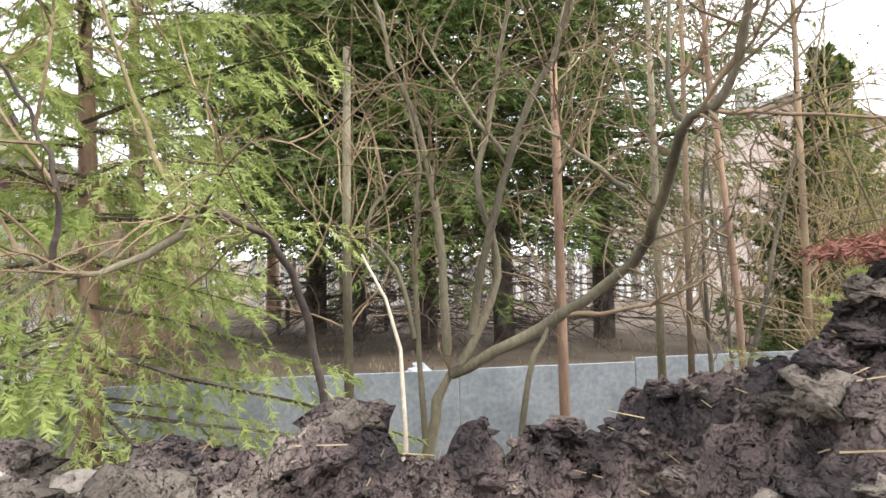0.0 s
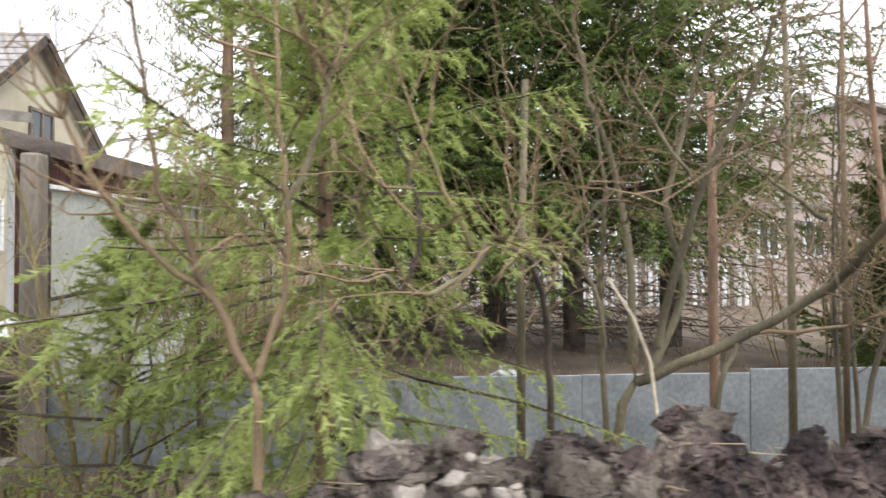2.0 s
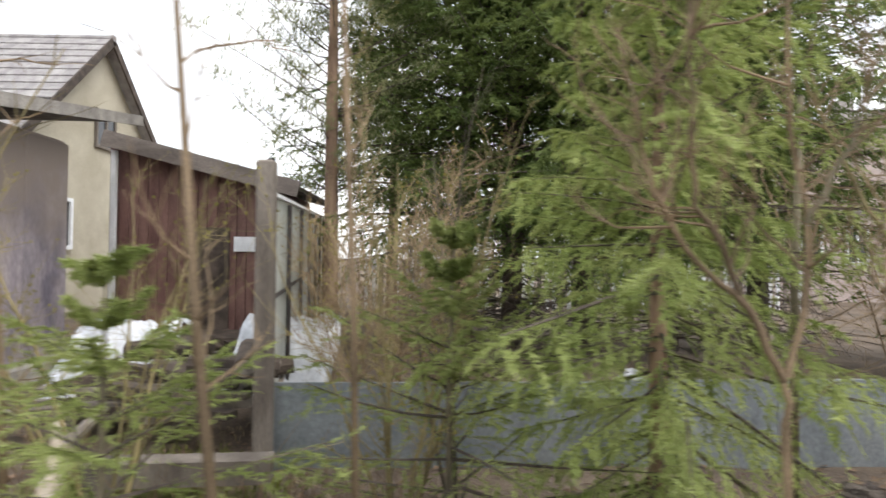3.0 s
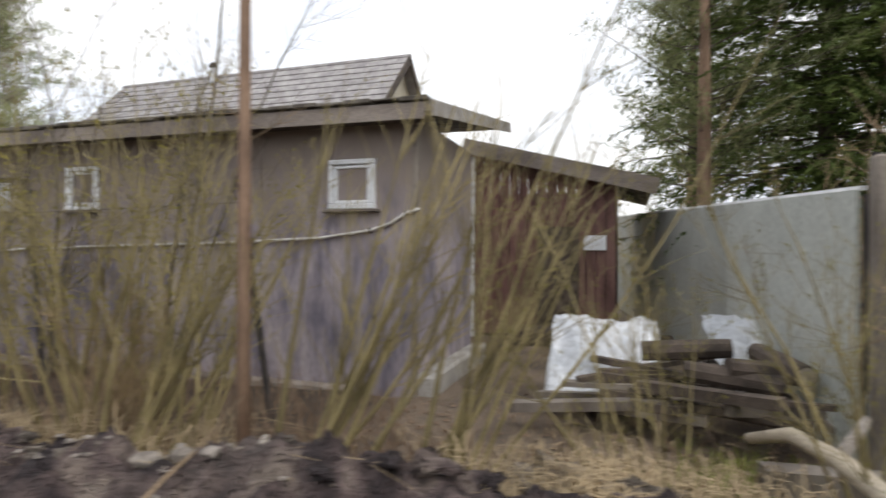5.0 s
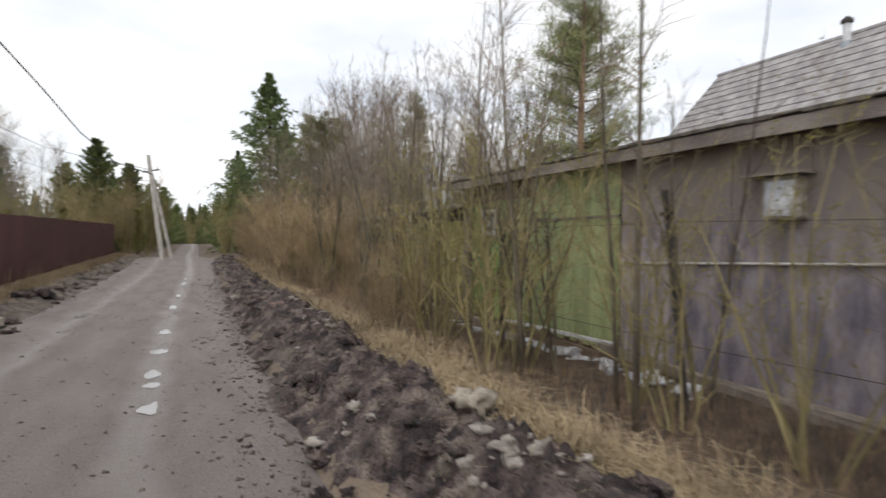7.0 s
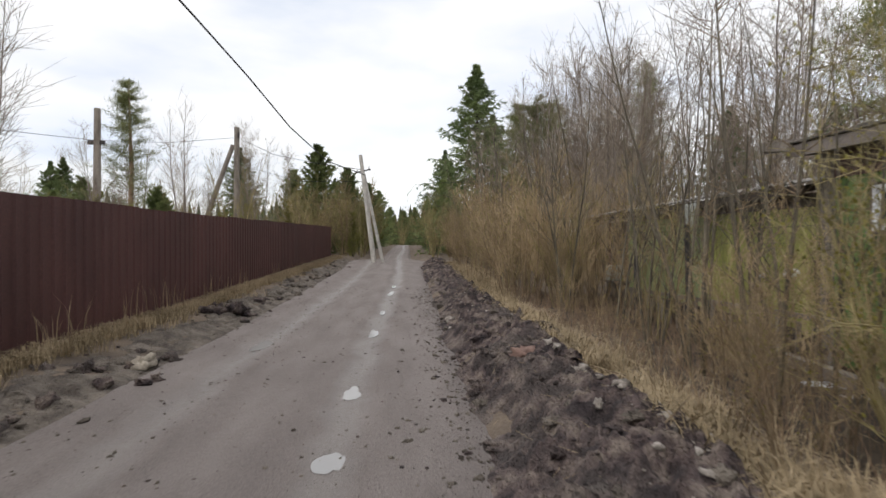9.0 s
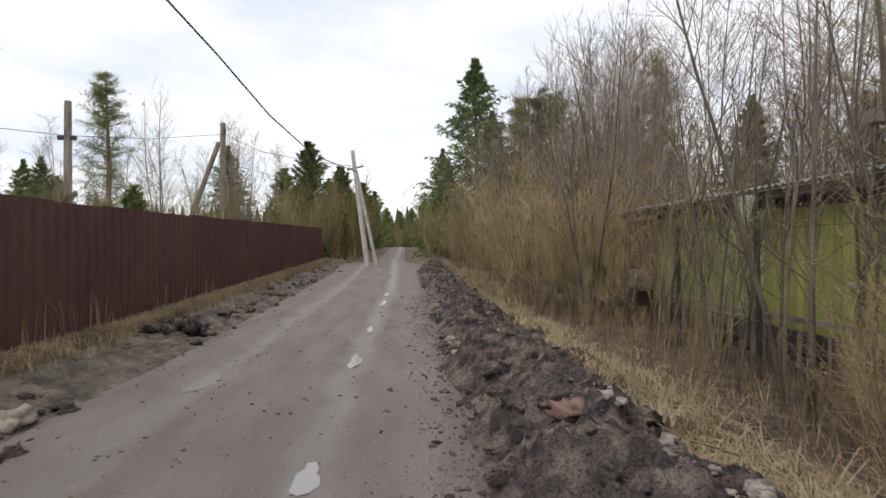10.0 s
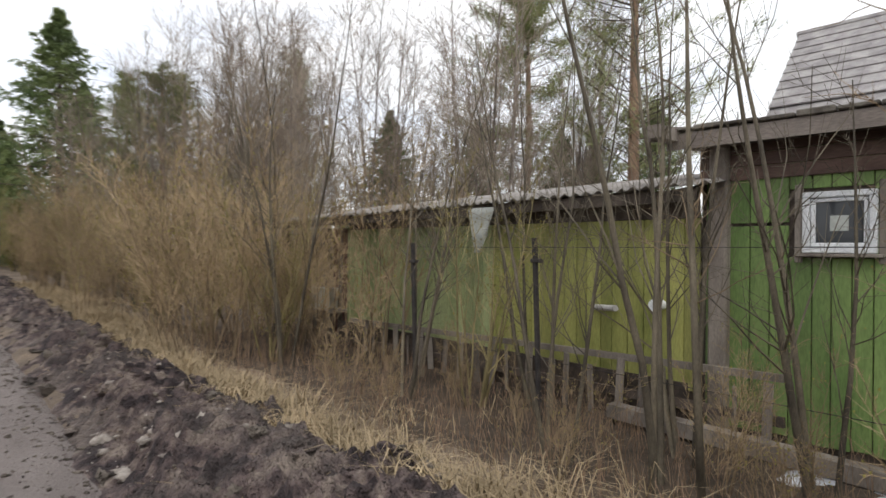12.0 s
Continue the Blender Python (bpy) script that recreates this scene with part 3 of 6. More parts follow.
whole("red_litter", b, M_NEEDLEBED, "rust-red dead conifer litter on the peat heap", "plant litter", kind="stuff", at=(1.80, 2.08, bank_top(1.80, 2.08) + 0.02))

for x, y, w, h, k in ((-0.37, 17.2, 0.11, 0.20, 3), (-0.40, 18.05, 0.08, 0.10, 14), (-0.42, 21.7, 0.10, 0.22, 5), (-0.42, 18.6, 0.08, 0.16, 8), (-0.40, 19.9, 0.09, 0.20, 12), (-0.44, 25.3, 0.09, 0.42, 9), (-0.46, 27.8, 0.08, 0.36, 11), (-0.46, 31.5, 0.08, 0.6, 2), (-0.45, 33.2, 0.07, 0.5, 21),
                      (-1.95, 24.3, 0.15, 0.36, 6)):
    b, n = Buf(), 44
    b.v.append((0, 0, 0))
    for i in range(n):
        a = 2 * math.pi * i / n
        q = 1 + 0.7 * noise.noise(Vector((0.9 * math.cos(a), 0.9 * math.sin(a), k + 0.37))) + 0.12 * noise.noise(Vector((4 * math.cos(a), 4 * math.sin(a), k)))
        b.v.append((w * q * math.cos(a), h * q * math.sin(a), 0))
    b.f = [(0, 1 + i, 1 + (i + 1) % n) for i in range(n)]
    px_ = x + 0.10 * math.sin(y * 0.21)
    whole("puddle", b, M_WATER, "shallow puddle in the wheel rut, sky reflection put into its pale colour", "puddle", "puddles in the lane", at=(px_, y, road_z(px_, y) + 0.007))


def grass(b, x, y, z, n, hgt, rg, lean=0.5):
    for _ in range(n):
        px, py = x + rg.gauss(0, 0.07), y + rg.gauss(0, 0.07)
        a = rg.uniform(0, 6.28)
        h = hgt * rg.uniform(0.4, 1.1)
        l = h * lean * rg.uniform(0.3, 1.6)
        dx, dy = math.cos(a) * l, math.sin(a) * l
        w = rg.uniform(0.0025, 0.006)
        sx, sy = -math.sin(a) * w, math.cos(a) * w
        k = len(b.v)
        b.v += [(px - sx, py - sy, z - 0.02), (px + sx, py + sy, z - 0.02), (px + dx * 0.4 - sx * 0.8, py + dy * 0.4 - sy * 0.8, z + h * 0.65),
                (px + dx * 0.4 + sx * 0.8, py + dy * 0.4 + sy * 0.8, z + h * 0.65), (px + dx * 1.1, py + dy * 1.1, z + h * (0.95 if lean < 0.7 else 0.6))]
        b.f += [(k, k + 1, k + 3, k + 2), (k + 2, k + 3, k + 4)]


b = Buf()
for i in range(3900):
    y = 3.0 + 40 * rng.random() ** 1.1
    x = 2.45 - 0.5 * smooth01((y - 11) / 5) + abs(rng.gauss(0, 0.75))
    if x > 5.4 or (3.2 < y < 7 and x > 4.5):
        continue
    if x > 2.65 + 0.25 * fbm(y, 1.0, 0.6, 2) and 12 < y < 32 and rng.random() < (0.55 if 20.5 < y < 26 else 0.9):
        continue
    dense = smooth01((1.35 - (x - 1.9)) / 1.0)
    if rng.random() > 0.35 + 0.65 * dense:
        continue
    if fbm(x, y, 0.9, 2) < -0.22:
        continue
    grass(b, x, y, field(x, y), 11, rng.uniform(0.2, 0.5) if y > 10 else 0.22, rng, 1.2)
for i in range(2600):
    y = 10.5 + 34 * rng.random() ** 1.2
    x = 2.45 - 0.45 * smooth01((y - 11) / 5) + rng.uniform(-0.15, 0.60) + 0.15 * fbm(y, 2.0, 0.8, 2)
    grass(b, x, y, max(field(x, y), bank_surface(x, y)), 9, rng.uniform(0.10, 0.22), rng, 2.0)
for i in range(2600):
    y = 10 + 39 * rng.random()
    x = -4.36 + abs(rng.gauss(0, 0.26))
    grass(b, x, y, field(x, y) + 0.03, 11, 0.24, rng, 0.8)
for i in range(60):
    grass(b, -4.2 + rng.random() * 0.3, rng.uniform(14, 40), 0.1, 6, 0.75, rng, 0.25)
ditch = grid(axis([(2.75, 5.6, 0.12)]), axis([(9.9, 33, 0.14)]),
             lambda x, y: field(x, y) + 0.035 * fbm(x, y, 1.4, 3) + 0.03 * fbm(x, y, 6.0, 2) + 0.03 - 0.10 * smooth01((3.05 + 0.25 * fbm(y, 4.0, 0.9, 2) - x) / 0.22) - 0.10 * smooth01((abs(y - 21.4) - 11.1) / 0.4))
whole("ditch_floor", ditch, M_DITCH, "damp dark leaf mould in the shallow ditch before the sheds", "ditch", kind="structure", smooth=True)
weeds, litter = Buf(), Buf()
for i in range(9000):
    y = 5 + 27 * rng.random()
    x = rng.uniform(2.6, 5.5)
    if y < 9.5 and x > 4.4:
        continue
    h = rng.uniform(0.12, 0.5) * (1.3 if rng.random() < 0.12 else 0.7)
    a = rng.uniform(0, 6.28)
    l = h * rng.uniform(0.05, 0.6)
    p = Vector((x, y, field(x, y) - 0.02))
    q = p + Vector((math.cos(a) * l * 0.4, math.sin(a) * l * 0.4, h * 0.6))
    weeds.tube([p, q, p + Vector((math.cos(a) * l, math.sin(a) * l, h))], [0.003, 0.0024, 0.0012], 3, False)
for i in range(9000):
    y = 1 + 30 * rng.random()
    x = rng.uniform(2.4, 5.6) if i % 3 else rng.uniform(4.8, 12)
    if x > 5.7 and y > 9:
        continue
    z = field(x, y) + 0.035 * fbm(x, y, 1.4, 3) + 0.012
    e, a = rng.uniform(0.015, 0.04), rng.uniform(0, 6.28)
    dx, dy = math.cos(a) * e, math.sin(a) * e
    k = len(litter.v)
    litter.v += [(x - dx, y - dy, z), (x + dy * 0.6, y - dx * 0.6, z + rng.uniform(0, 0.015)), (x + dx, y + dy, z + 0.004), (x - dy * 0.6, y + dx * 0.6, z + rng.uniform(0, 0.02))]
    litter.f += [(k, k + 1, k + 2, k + 3)]
whole("dead_weeds", weeds, M_LITTER, "brown dead weed stalks in the ditch", "weeds", kind="stuff")
whole("leaf_litter", litter, M_LITTER, "brown fallen leaves scattered on the ground", "leaf litter", kind="stuff")
whole("dry_grass", b, M_GRASS, "straw-coloured dead grass along the verge", "grass", kind="stuff")
b = Buf()
for i in range(900):
    x, y = rng.uniform(4.9, 12), rng.uniform(-4, 9)
    grass(b, x, y, field(x, y), 5, 0.10, rng, 0.9)
whole("lawn_stubble", b, M_GRASS, "flattened dead lawn grass", "grass", kind="stuff")
b = Buf()
for i in range(500):
    x, y = rng.gauss(3.95, 0.35), rng.gauss(6.75, 0.28)
    grass(b, x, y, field(x, y), 6, 0.16, rng, 0.9)
whole("green_moss", b, M_MOSSY, "yellow-green mossy grass by the old logs", "moss", kind="stuff")

# ---- brown fence ----
fence = thing("metal_fence", "long brown corrugated steel fence on a low dry-grass verge", "fence")


def corrugated_sheet(width, height, pitch, depth):
    """Trapezoid-profiled sheet in the yz plane, facing +x."""
    b, prof, y = Buf(), [], 0.0
    while y < width - 1e-6:
        for dy, dx in ((0, 0), (pitch * 0.30, 0), (pitch * 0.42, depth), (pitch * 0.88, depth)):
            prof.append((min(y + dy, width), dx))
        y += pitch
    for t in (0.0, -0.004):
        for yy, dx in prof:
            b.v += [(dx + t, yy, 0), (dx + t, yy, height)]
    n = len(prof)
    for s in (0, 1):
        o = s * 2 * n
        for i in range(n - 1):
            q = (o + 2 * i, o + 2 * i + 2, o + 2 * i + 3, o + 2 * i + 1)
            b.f.append(q if s == 0 else q[::-1])
    for i in range(n - 1):
        b.f.append((2 * i + 1, 2 * i + 3, 2 * n + 2 * i + 3, 2 * n + 2 * i + 1))
    return b


sheet_mesh = corrugated_sheet(1.15, 1.93, 0.23, 0.022).mesh("sheet", M_BROWNF)
post_mesh = Buf().box(-0.03, 0.03, -0.03, 0.03, -0.5, 1.95).mesh("fence_post", M_BROWNF)
for i in range(44):
    y = -2.0 + 1.15 * i
    s = part("sheet", sheet_mesh, None, fence)
    s.location = (-4.42, y, 0.09 + rise(y) * 0.75 + 0.012 * math.sin(i * 2.3))
    if i % 2 == 0:
        p = part("fence_post", post_mesh, None, fence)
        p.location = (-4.48, y, 0.05 + rise(y) * 0.75)

# ---- sheds on the far side of the ditch ----
WX = 5.73


def window(parent, y0, y1, z0, z1, name="window", inner=False):
    """A small white casement set into a wall that faces the lane."""
    w = part(name, Buf().box(WX - 0.01, WX + 0.02, y0 + 0.03, y1 - 0.03, z0 + 0.03, z1 - 0.03), M_GLASS, parent, "dark glass of a small white window")
    f = Buf()
    for a, c, d, e in ((y0, y1, z1 - 0.055, z1), (y0, y1, z0, z0 + 0.055), (y0, y0 + 0.06, z0 + 0.056, z1 - 0.056), (y1 - 0.06, y1, z0 + 0.056, z1 - 0.056)):
        f.box(WX - 0.06, WX + 0.01, a, c, d, e, 0.008)
    part("window_frame", f, M_WHITE, w, "white painted frame")
    f = Buf()
    for a, c, d, e in ((y0 + 0.065, y1 - 0.065, z1 - 0.095, z1 - 0.06), (y0 + 0.065, y1 - 0.065, z0 + 0.06, z0 + 0.095), (y0 + 0.065, y0 + 0.10, z0 + 0.096, z1 - 0.096), (y1 - 0.10, y1 - 0.065, z0 + 0.096, z1 - 0.096)):
        f.box(WX - 0.035, WX + 0.005, a, c, d, e, 0.006)
    part("sash", f, M_WHITE, w)
    part("window_sill", Buf().box(WX - 0.10, WX - 0.001, y0 - 0.05, y1 + 0.05, z0 - 0.035, z0 - 0.004), M_GREYWOOD, w, "weathered wooden sill")
    if inner:
        f = Buf()
        f.box(WX - 0.022, WX - 0.012, y0 + 0.21, y1 - 0.21, z0 + 0.20, z1 - 0.22)
        part("pane_notice", f, M_SHEET, w, "small white square behind the pane")
    return w


shed = thing("purple_shed", "low shed clad in weathered purple-grey sheets under a lean-to roof", "shed")
body = Buf()
body.box(WX + 0.02, 8.0, 9.86, 18.2, -0.35, 2.735, 0.01)
part("wall_core", body, M_TAUPE, shed)
for i in range(9):
    y0 = 9.82 + i * 0.93
    y1 = min(y0 + 0.925, 18.2)
    o = rng.uniform(-0.006, 0.004)
    part("panel", Buf().box(WX - 0.012 + o, WX + 0.018, y0, y1, -0.32, 2.71), M_PURPLE, shed, "purple-grey weathered sheet, brown towards the eave")
for i in range(3):
    x0 = WX + 0.03 + i * 0.76
    part("side_panel", Buf().box(x0, x0 + 0.75, 9.835, 9.858, -0.3, 2.70), M_PURPLE, shed)
part("side_apron", Buf().box(WX + 0.03, 8.05, 9.60, 9.83, -0.36, 0.02, 0.03), M_CONC, shed, "pale concrete apron")
part("corner_board", Buf().box(WX - 0.03, WX + 0.05, 9.78, 9.834, -0.3, 2.6), M_GREYWOOD, shed)
part("plinth", Buf().box(WX - 0.16, WX - 0.014, 10.4, 18.1, -0.4, -0.12, 0.02), M_GREYWOOD, shed, "low weathered footing board")
window(shed, 10.25, 10.80, 1.75, 2.28)
window(shed, 14.09, 14.64, 1.805, 2.355)

roof = thing("lean_to_roof", "shallow lean-to roof with a grey fascia and mossy slate edge", "roof")


def slope_z(x):
    return 2.78 + (x - 5.5) * 0.165


rb = Buf()
for a, c in ((5.42, 9.25),):
    for y0, y1 in ((9.55, 23.75),):
        k = [(a, y0, slope_z(a)), (c, y0, slope_z(c)), (c, y1, slope_z(c) + 0.10), (a, y1, slope_z(a) + 0.10)]
        rb.add(k + [(p[0], p[1], p[2] - 0.10) for p in k], [(0, 1, 2, 3), (7, 6, 5, 4), (0, 4, 5, 1), (1, 5, 6, 2), (2, 6, 7, 3), (3, 7, 4, 0)])
part("roof_deck", rb, M_ROOFEDGE, roof)
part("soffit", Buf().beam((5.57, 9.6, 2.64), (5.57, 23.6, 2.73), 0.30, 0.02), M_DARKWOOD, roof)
part("fascia", Buf().beam((5.405, 9.6, 2.67), (5.405, 23.72, 2.77), 0.03, 0.16), M_FASCIA, roof, "weathered grey fascia board")
part("verge_board", Buf().beam((5.44, 9.53, 2.70), (9.25, 9.53, 3.32), 0.03, 0.15), M_SLATE, roof, "pale verge board")
part("far_verge_board", Buf().beam((5.1, 23.77, 2.83), (9.25, 23.77, 3.44), 0.03, 0.16), M_FASCIA, roof)
part("roof_beam", Buf().beam((5.0, 23.66, 2.83), (6.6, 23.66, 2.86), 0.12, 0.13), M_GREYWOOD, roof, "projecting grey roof beam")
for i in range(47):
    y = 9.56 + i * 0.302
    t = part("edge_slate", Buf().box(5.36, 5.80, y, y + 0.29, 2.770 + 0.007 * i * 0.302 + rng.uniform(-0.012, 0.012), 2.800 + 0.007 * i * 0.302 + rng.uniform(0, 0.02), 0.008), M_ROOFEDGE, roof)
for i in range(12):
    y = 9.9 + i * 1.18
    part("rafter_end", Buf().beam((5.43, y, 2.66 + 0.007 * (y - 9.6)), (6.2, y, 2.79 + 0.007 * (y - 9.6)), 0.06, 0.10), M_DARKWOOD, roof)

green = thing("green_shed", "shed of vertical planks painted green, faded to pale lime", "shed")
part("wall_core", Buf().box(WX + 0.03, 8.0, 18.22, 23.5, -0.35, 2.79), M_DARKWOOD, green)
y = 18.25
while y < 23.42:
    w = rng.uniform(0.15, 0.19)
    m = M_PALE if y < 21.2 else M_GREEN
    part("plank", Buf().box(WX - 0.004 + rng.uniform(-0.005, 0.004), WX + 0.025, y, min(y + w - 0.008, 23.44), -0.12 + rng.uniform(-0.05, 0.03), 1.90 if y < 21.9 or y > 22.62 else 1.60, 0.006), m, green)
    part("upper_plank", Buf().box(WX - 0.004 + rng.uniform(-0.005, 0.004), WX + 0.025, y, min(y + w - 0.008, 23.44), 1.93 if y < 21.9 or y > 22.62 else 2.24, 2.77, 0.006), m, green)
    y += w
part("rail_board", Buf().box(WX - 0.03, WX - 0.008, 18.25, 21.92, 1.885, 1.925), M_GREYWOOD, green, "dark horizontal batten")
window(green, 22.0, 22.56, 1.64, 2.20, inner=True)
part("window_casing", Buf().box(WX - 0.02, WX + 0.02, 21.93, 21.995, 1.55, 2.28), M_GREYWOOD, green)
part("window_casing", Buf().box(WX - 0.02, WX + 0.02, 22.565, 22.63, 1.55, 2.28), M_GREYWOOD, green)
for i in range(3):
    part("eave_board", Buf().box(WX - 0.035, WX - 0.011, 20.6 + 0.02 * i, 23.5, 2.36 + 0.135 * i, 2.49 + 0.135 * i), M_EAVE, green, "dark reddish-brown board under the eave")
part("corner_post", Buf().box(WX - 0.12, WX + 0.08, 23.20, 23.38, -0.35, 2.78, 0.02), M_GREYWOOD, green, "thick weathered grey post")

wing = thing("low_wing", "low lean-to of yellow-green planks under corrugated slate", "shed")
part("wall_core", Buf().box(WX + 0.03, 7.6, 23.55, 30.15, -0.3, 2.02), M_DARKWOOD, wing)
y = 23.5
while y < 30.1:
    w = rng.uniform(0.145, 0.20)
    m = M_LIME if y < 26.4 else M_PALE
    part("plank", Buf().box(WX - 0.004 + rng.uniform(-0.006, 0.004), WX + 0.025, y, min(y + w - 0.008, 30.18), 0.20 + rng.uniform(-0.05, 0.03), 2.04, 0.006), m, wing)
    y += w
wave = Buf()
nw, y0, y1 = 260, 23.2, 32.6
for i in range(nw + 1):
    yy = y0 + (y1 - y0) * i / nw
    dz = 0.022 * math.sin(yy * 2 * math.pi / 0.15) - 0.012 * (yy - 23)
    wave.v += [(5.30 + 0.03 * math.sin(math.floor(yy / 1.05) * 3.1), yy, 2.33 + dz), (7.9, yy, 2.78 + dz), (5.30 + 0.03 * math.sin(math.floor(yy / 1.05) * 3.1), yy, 2.318 + dz), (7.9, yy, 2.768 + dz)]
for i in range(nw):
    k = 4 * i
    wave.f += [(k, k + 1, k + 5, k + 4), (k + 2, k + 6, k + 7, k + 3), (k, k + 4, k + 6, k + 2)]
part("slate_roof", wave, M_SLATE, wing, "corrugated grey slate sheets", smooth=True)
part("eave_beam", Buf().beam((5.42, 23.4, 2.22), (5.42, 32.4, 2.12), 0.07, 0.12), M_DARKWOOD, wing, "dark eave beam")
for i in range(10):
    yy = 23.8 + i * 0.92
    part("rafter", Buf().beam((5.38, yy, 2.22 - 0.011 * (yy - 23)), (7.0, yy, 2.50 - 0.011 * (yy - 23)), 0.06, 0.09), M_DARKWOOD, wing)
part("gutter_board", Buf().box(5.70, 5.724, 23.5, 30.1, 2.0, 2.2), M_DARKWOOD, wing)

hut = thing("brown_hut", "open brown plank hut under the end of the slate roof", "shed")
y = 30.25
while y < 32.3:
    part("plank", Buf().box(WX + 0.25, WX + 0.28, y, y + 0.16, -0.1, 2.05), M_REDWOOD if rng.random() < 0.5 else M_GREYWOOD, hut)
    y += 0.17
part("post", Buf().box(5.45, 5.57, 32.2, 32.32, -0.3, 2.1), M_DARKWOOD, hut)
part("crate", Buf().box(5.5, 5.85, 30.7, 31.2, 0.45, 0.85), M_SHEET, hut, "pale crate on a shelf")
part("shelf", Buf().box(5.4, 5.9, 30.3, 32.2, 0.40, 0.445), M_GREYWOOD, hut)
b = Buf()
for i in range(14):
    clod(b, (rng.uniform(-0.28, 0.28), rng.uniform(-0.8, 0.8), -0.03), rng.uniform(0.08, 0.16), rng, 6, 10)
for k, v in enumerate(b.v):
    b.v[k] = (v[0], v[1], v[2] * 0.45)
whole("snow_patch", b, M_TARP, "last dirty remnant of snow at the foot of the green shed", "snow", kind="stuff", smooth=True, at=(4.95, 21.6, field(4.95, 21.6) + 0.02))
for y, l, w in ((17.2, 0.75, 0.17), (18.6, 0.5, 0.13), (19.7, 0.6, 0.15)):
    b = Buf()
    for i in range(10):
        clod(b, (rng.uniform(-w, w), rng.uniform(-l, l), -0.02), rng.uniform(0.07, 0.15), rng, 6, 10)
    b.v = [(v[0], v[1], v[2] * 0.4) for v in b.v]
    whole("snow_patch", b, M_TARP, "long dirty remnant of snow along the shed foot", "snow", kind="stuff", smooth=True, at=(5.0, y, field(5.0, y) + 0.06))
picket = thing("picket_fence", "low broken fence of grey wooden slats below the lime planks", "fence")
for i in range(22):
    y = 22.75 + i * 0.30 + rng.uniform(-0.05, 0.05)
    b = Buf()
    x = 5.30 + rng.uniform(-0.03, 0.03)
    h = rng.uniform(0.38, 0.52)
    b.beam((x, y, -0.30), (x + rng.uniform(-0.03, 0.03), y + rng.uniform(-0.05, 0.05), h - 0.006 * i), 0.022, 0.085)
    part("slat", b, M_GREYWOOD, picket)
part("top_rail", Buf().beam((5.33, 22.6, 0.52), (5.36, 29.5, 0.36), 0.05, 0.07), M_GREYWOOD, picket)
part("base_rail", Buf().beam((5.36, 22.6, 0.12), (5.38, 29.5, 0.0), 0.05, 0.09), M_DARKWOOD, picket)
part("backing_board", Buf().box(5.42, 5.45, 23.5, 30, -0.3, 0.30), M_DARKWOOD, picket)
whole("timber_beam", Buf().beam((5.05, 20.6, -0.1), (5.15, 24.2, -0.06), 0.16, 0.14), M_GREYWOOD, "long weathered timber lying by the green shed", "timber")

b = Buf()
for i in range(9):
    for j in range(9):
        u, v = i / 8, j / 8
        b.v.append((5.33 + 0.05 * noise.noise(Vector((u * 4, v * 4, 1))), 26.3 + (u - 0.5) * 0.5 * (1 - 0.75 * v) + 0.06 * v, 2.22 - 0.62 * v))
for i in range(8):
    for j in range(8):
        b.f.append((i * 9 + j, i * 9 + j + 1, (i + 1) * 9 + j + 1, (i + 1) * 9 + j))
rag = whole("plastic_rag", b, M_SHEET, "torn scrap of translucent plastic hanging under the eave", "plastic scrap", smooth=True)
sol = rag.modifiers.new("thick", "SOLIDIFY")
sol.thickness = 0.004
b = Buf()
b.tube([(5.58, 23.92, 1.05), (5.73, 23.92, 1.05)], 0.06, 14)
vent = thing("vent_pipe", "short white vent pipe through the lime wall", "vent pipe")
part("pipe", b, M_WHITE, vent, smooth=False)
part("rim", Buf().tube([(5.56, 23.92, 1.05), (5.585, 23.92, 1.05)], 0.072, 14), M_WHITE, vent)
tt = Buf()
tt.tube([(5.5, 24.35, 0.99), (5.72, 24.75, 0.96)], 0.038, 8)
whole("grey_pipe", tt, M_HOSE, "grey pipe stub leaning on the lime planks", "pipe")

# water hose sagging along the purple wall
hose_pts = [(5.69, 18.2, 1.20), (5.69, 16.5, 1.26), (5.69, 14.0, 1.345), (5.69, 12.1, 1.39), (5.69, 10.9, 1.44), (5.69, 10.3, 1.52), (5.69, 10.05, 1.60), (5.69, 9.9, 1.70), (5.69, 9.75, 1.735)]
hose = thing("wall_pipe", "pale thin pipe sagging across the purple shed wall", "pipe")
part("pipe", Buf().tube(hose_pts, 0.017, 7), M_HOSE, hose, smooth=True)
for p in hose_pts[1:-1:2]:
    part("clip", Buf().box(5.672, 5.722, p[1] - 0.012, p[1] + 0.012, p[2] - 0.026, p[2] + 0.026), M_STEEL, hose)

mb = thing("meter_box", "old pale metal box fixed on the purple wall", "meter box")
part("case", Buf().box(5.56, 5.715, 15.42, 15.84, 1.76, 2.22, 0.02), M_SAND, mb)
part("hood", Buf().beam((5.60, 15.35, 2.245), (5.60, 16.05, 2.245), 0.26, 0.03), M_GREYWOOD, mb, "small wooden hood")
part("door", Buf().box(5.545, 5.558, 15.47, 15.79, 1.80, 2.17), M_TARP, mb)

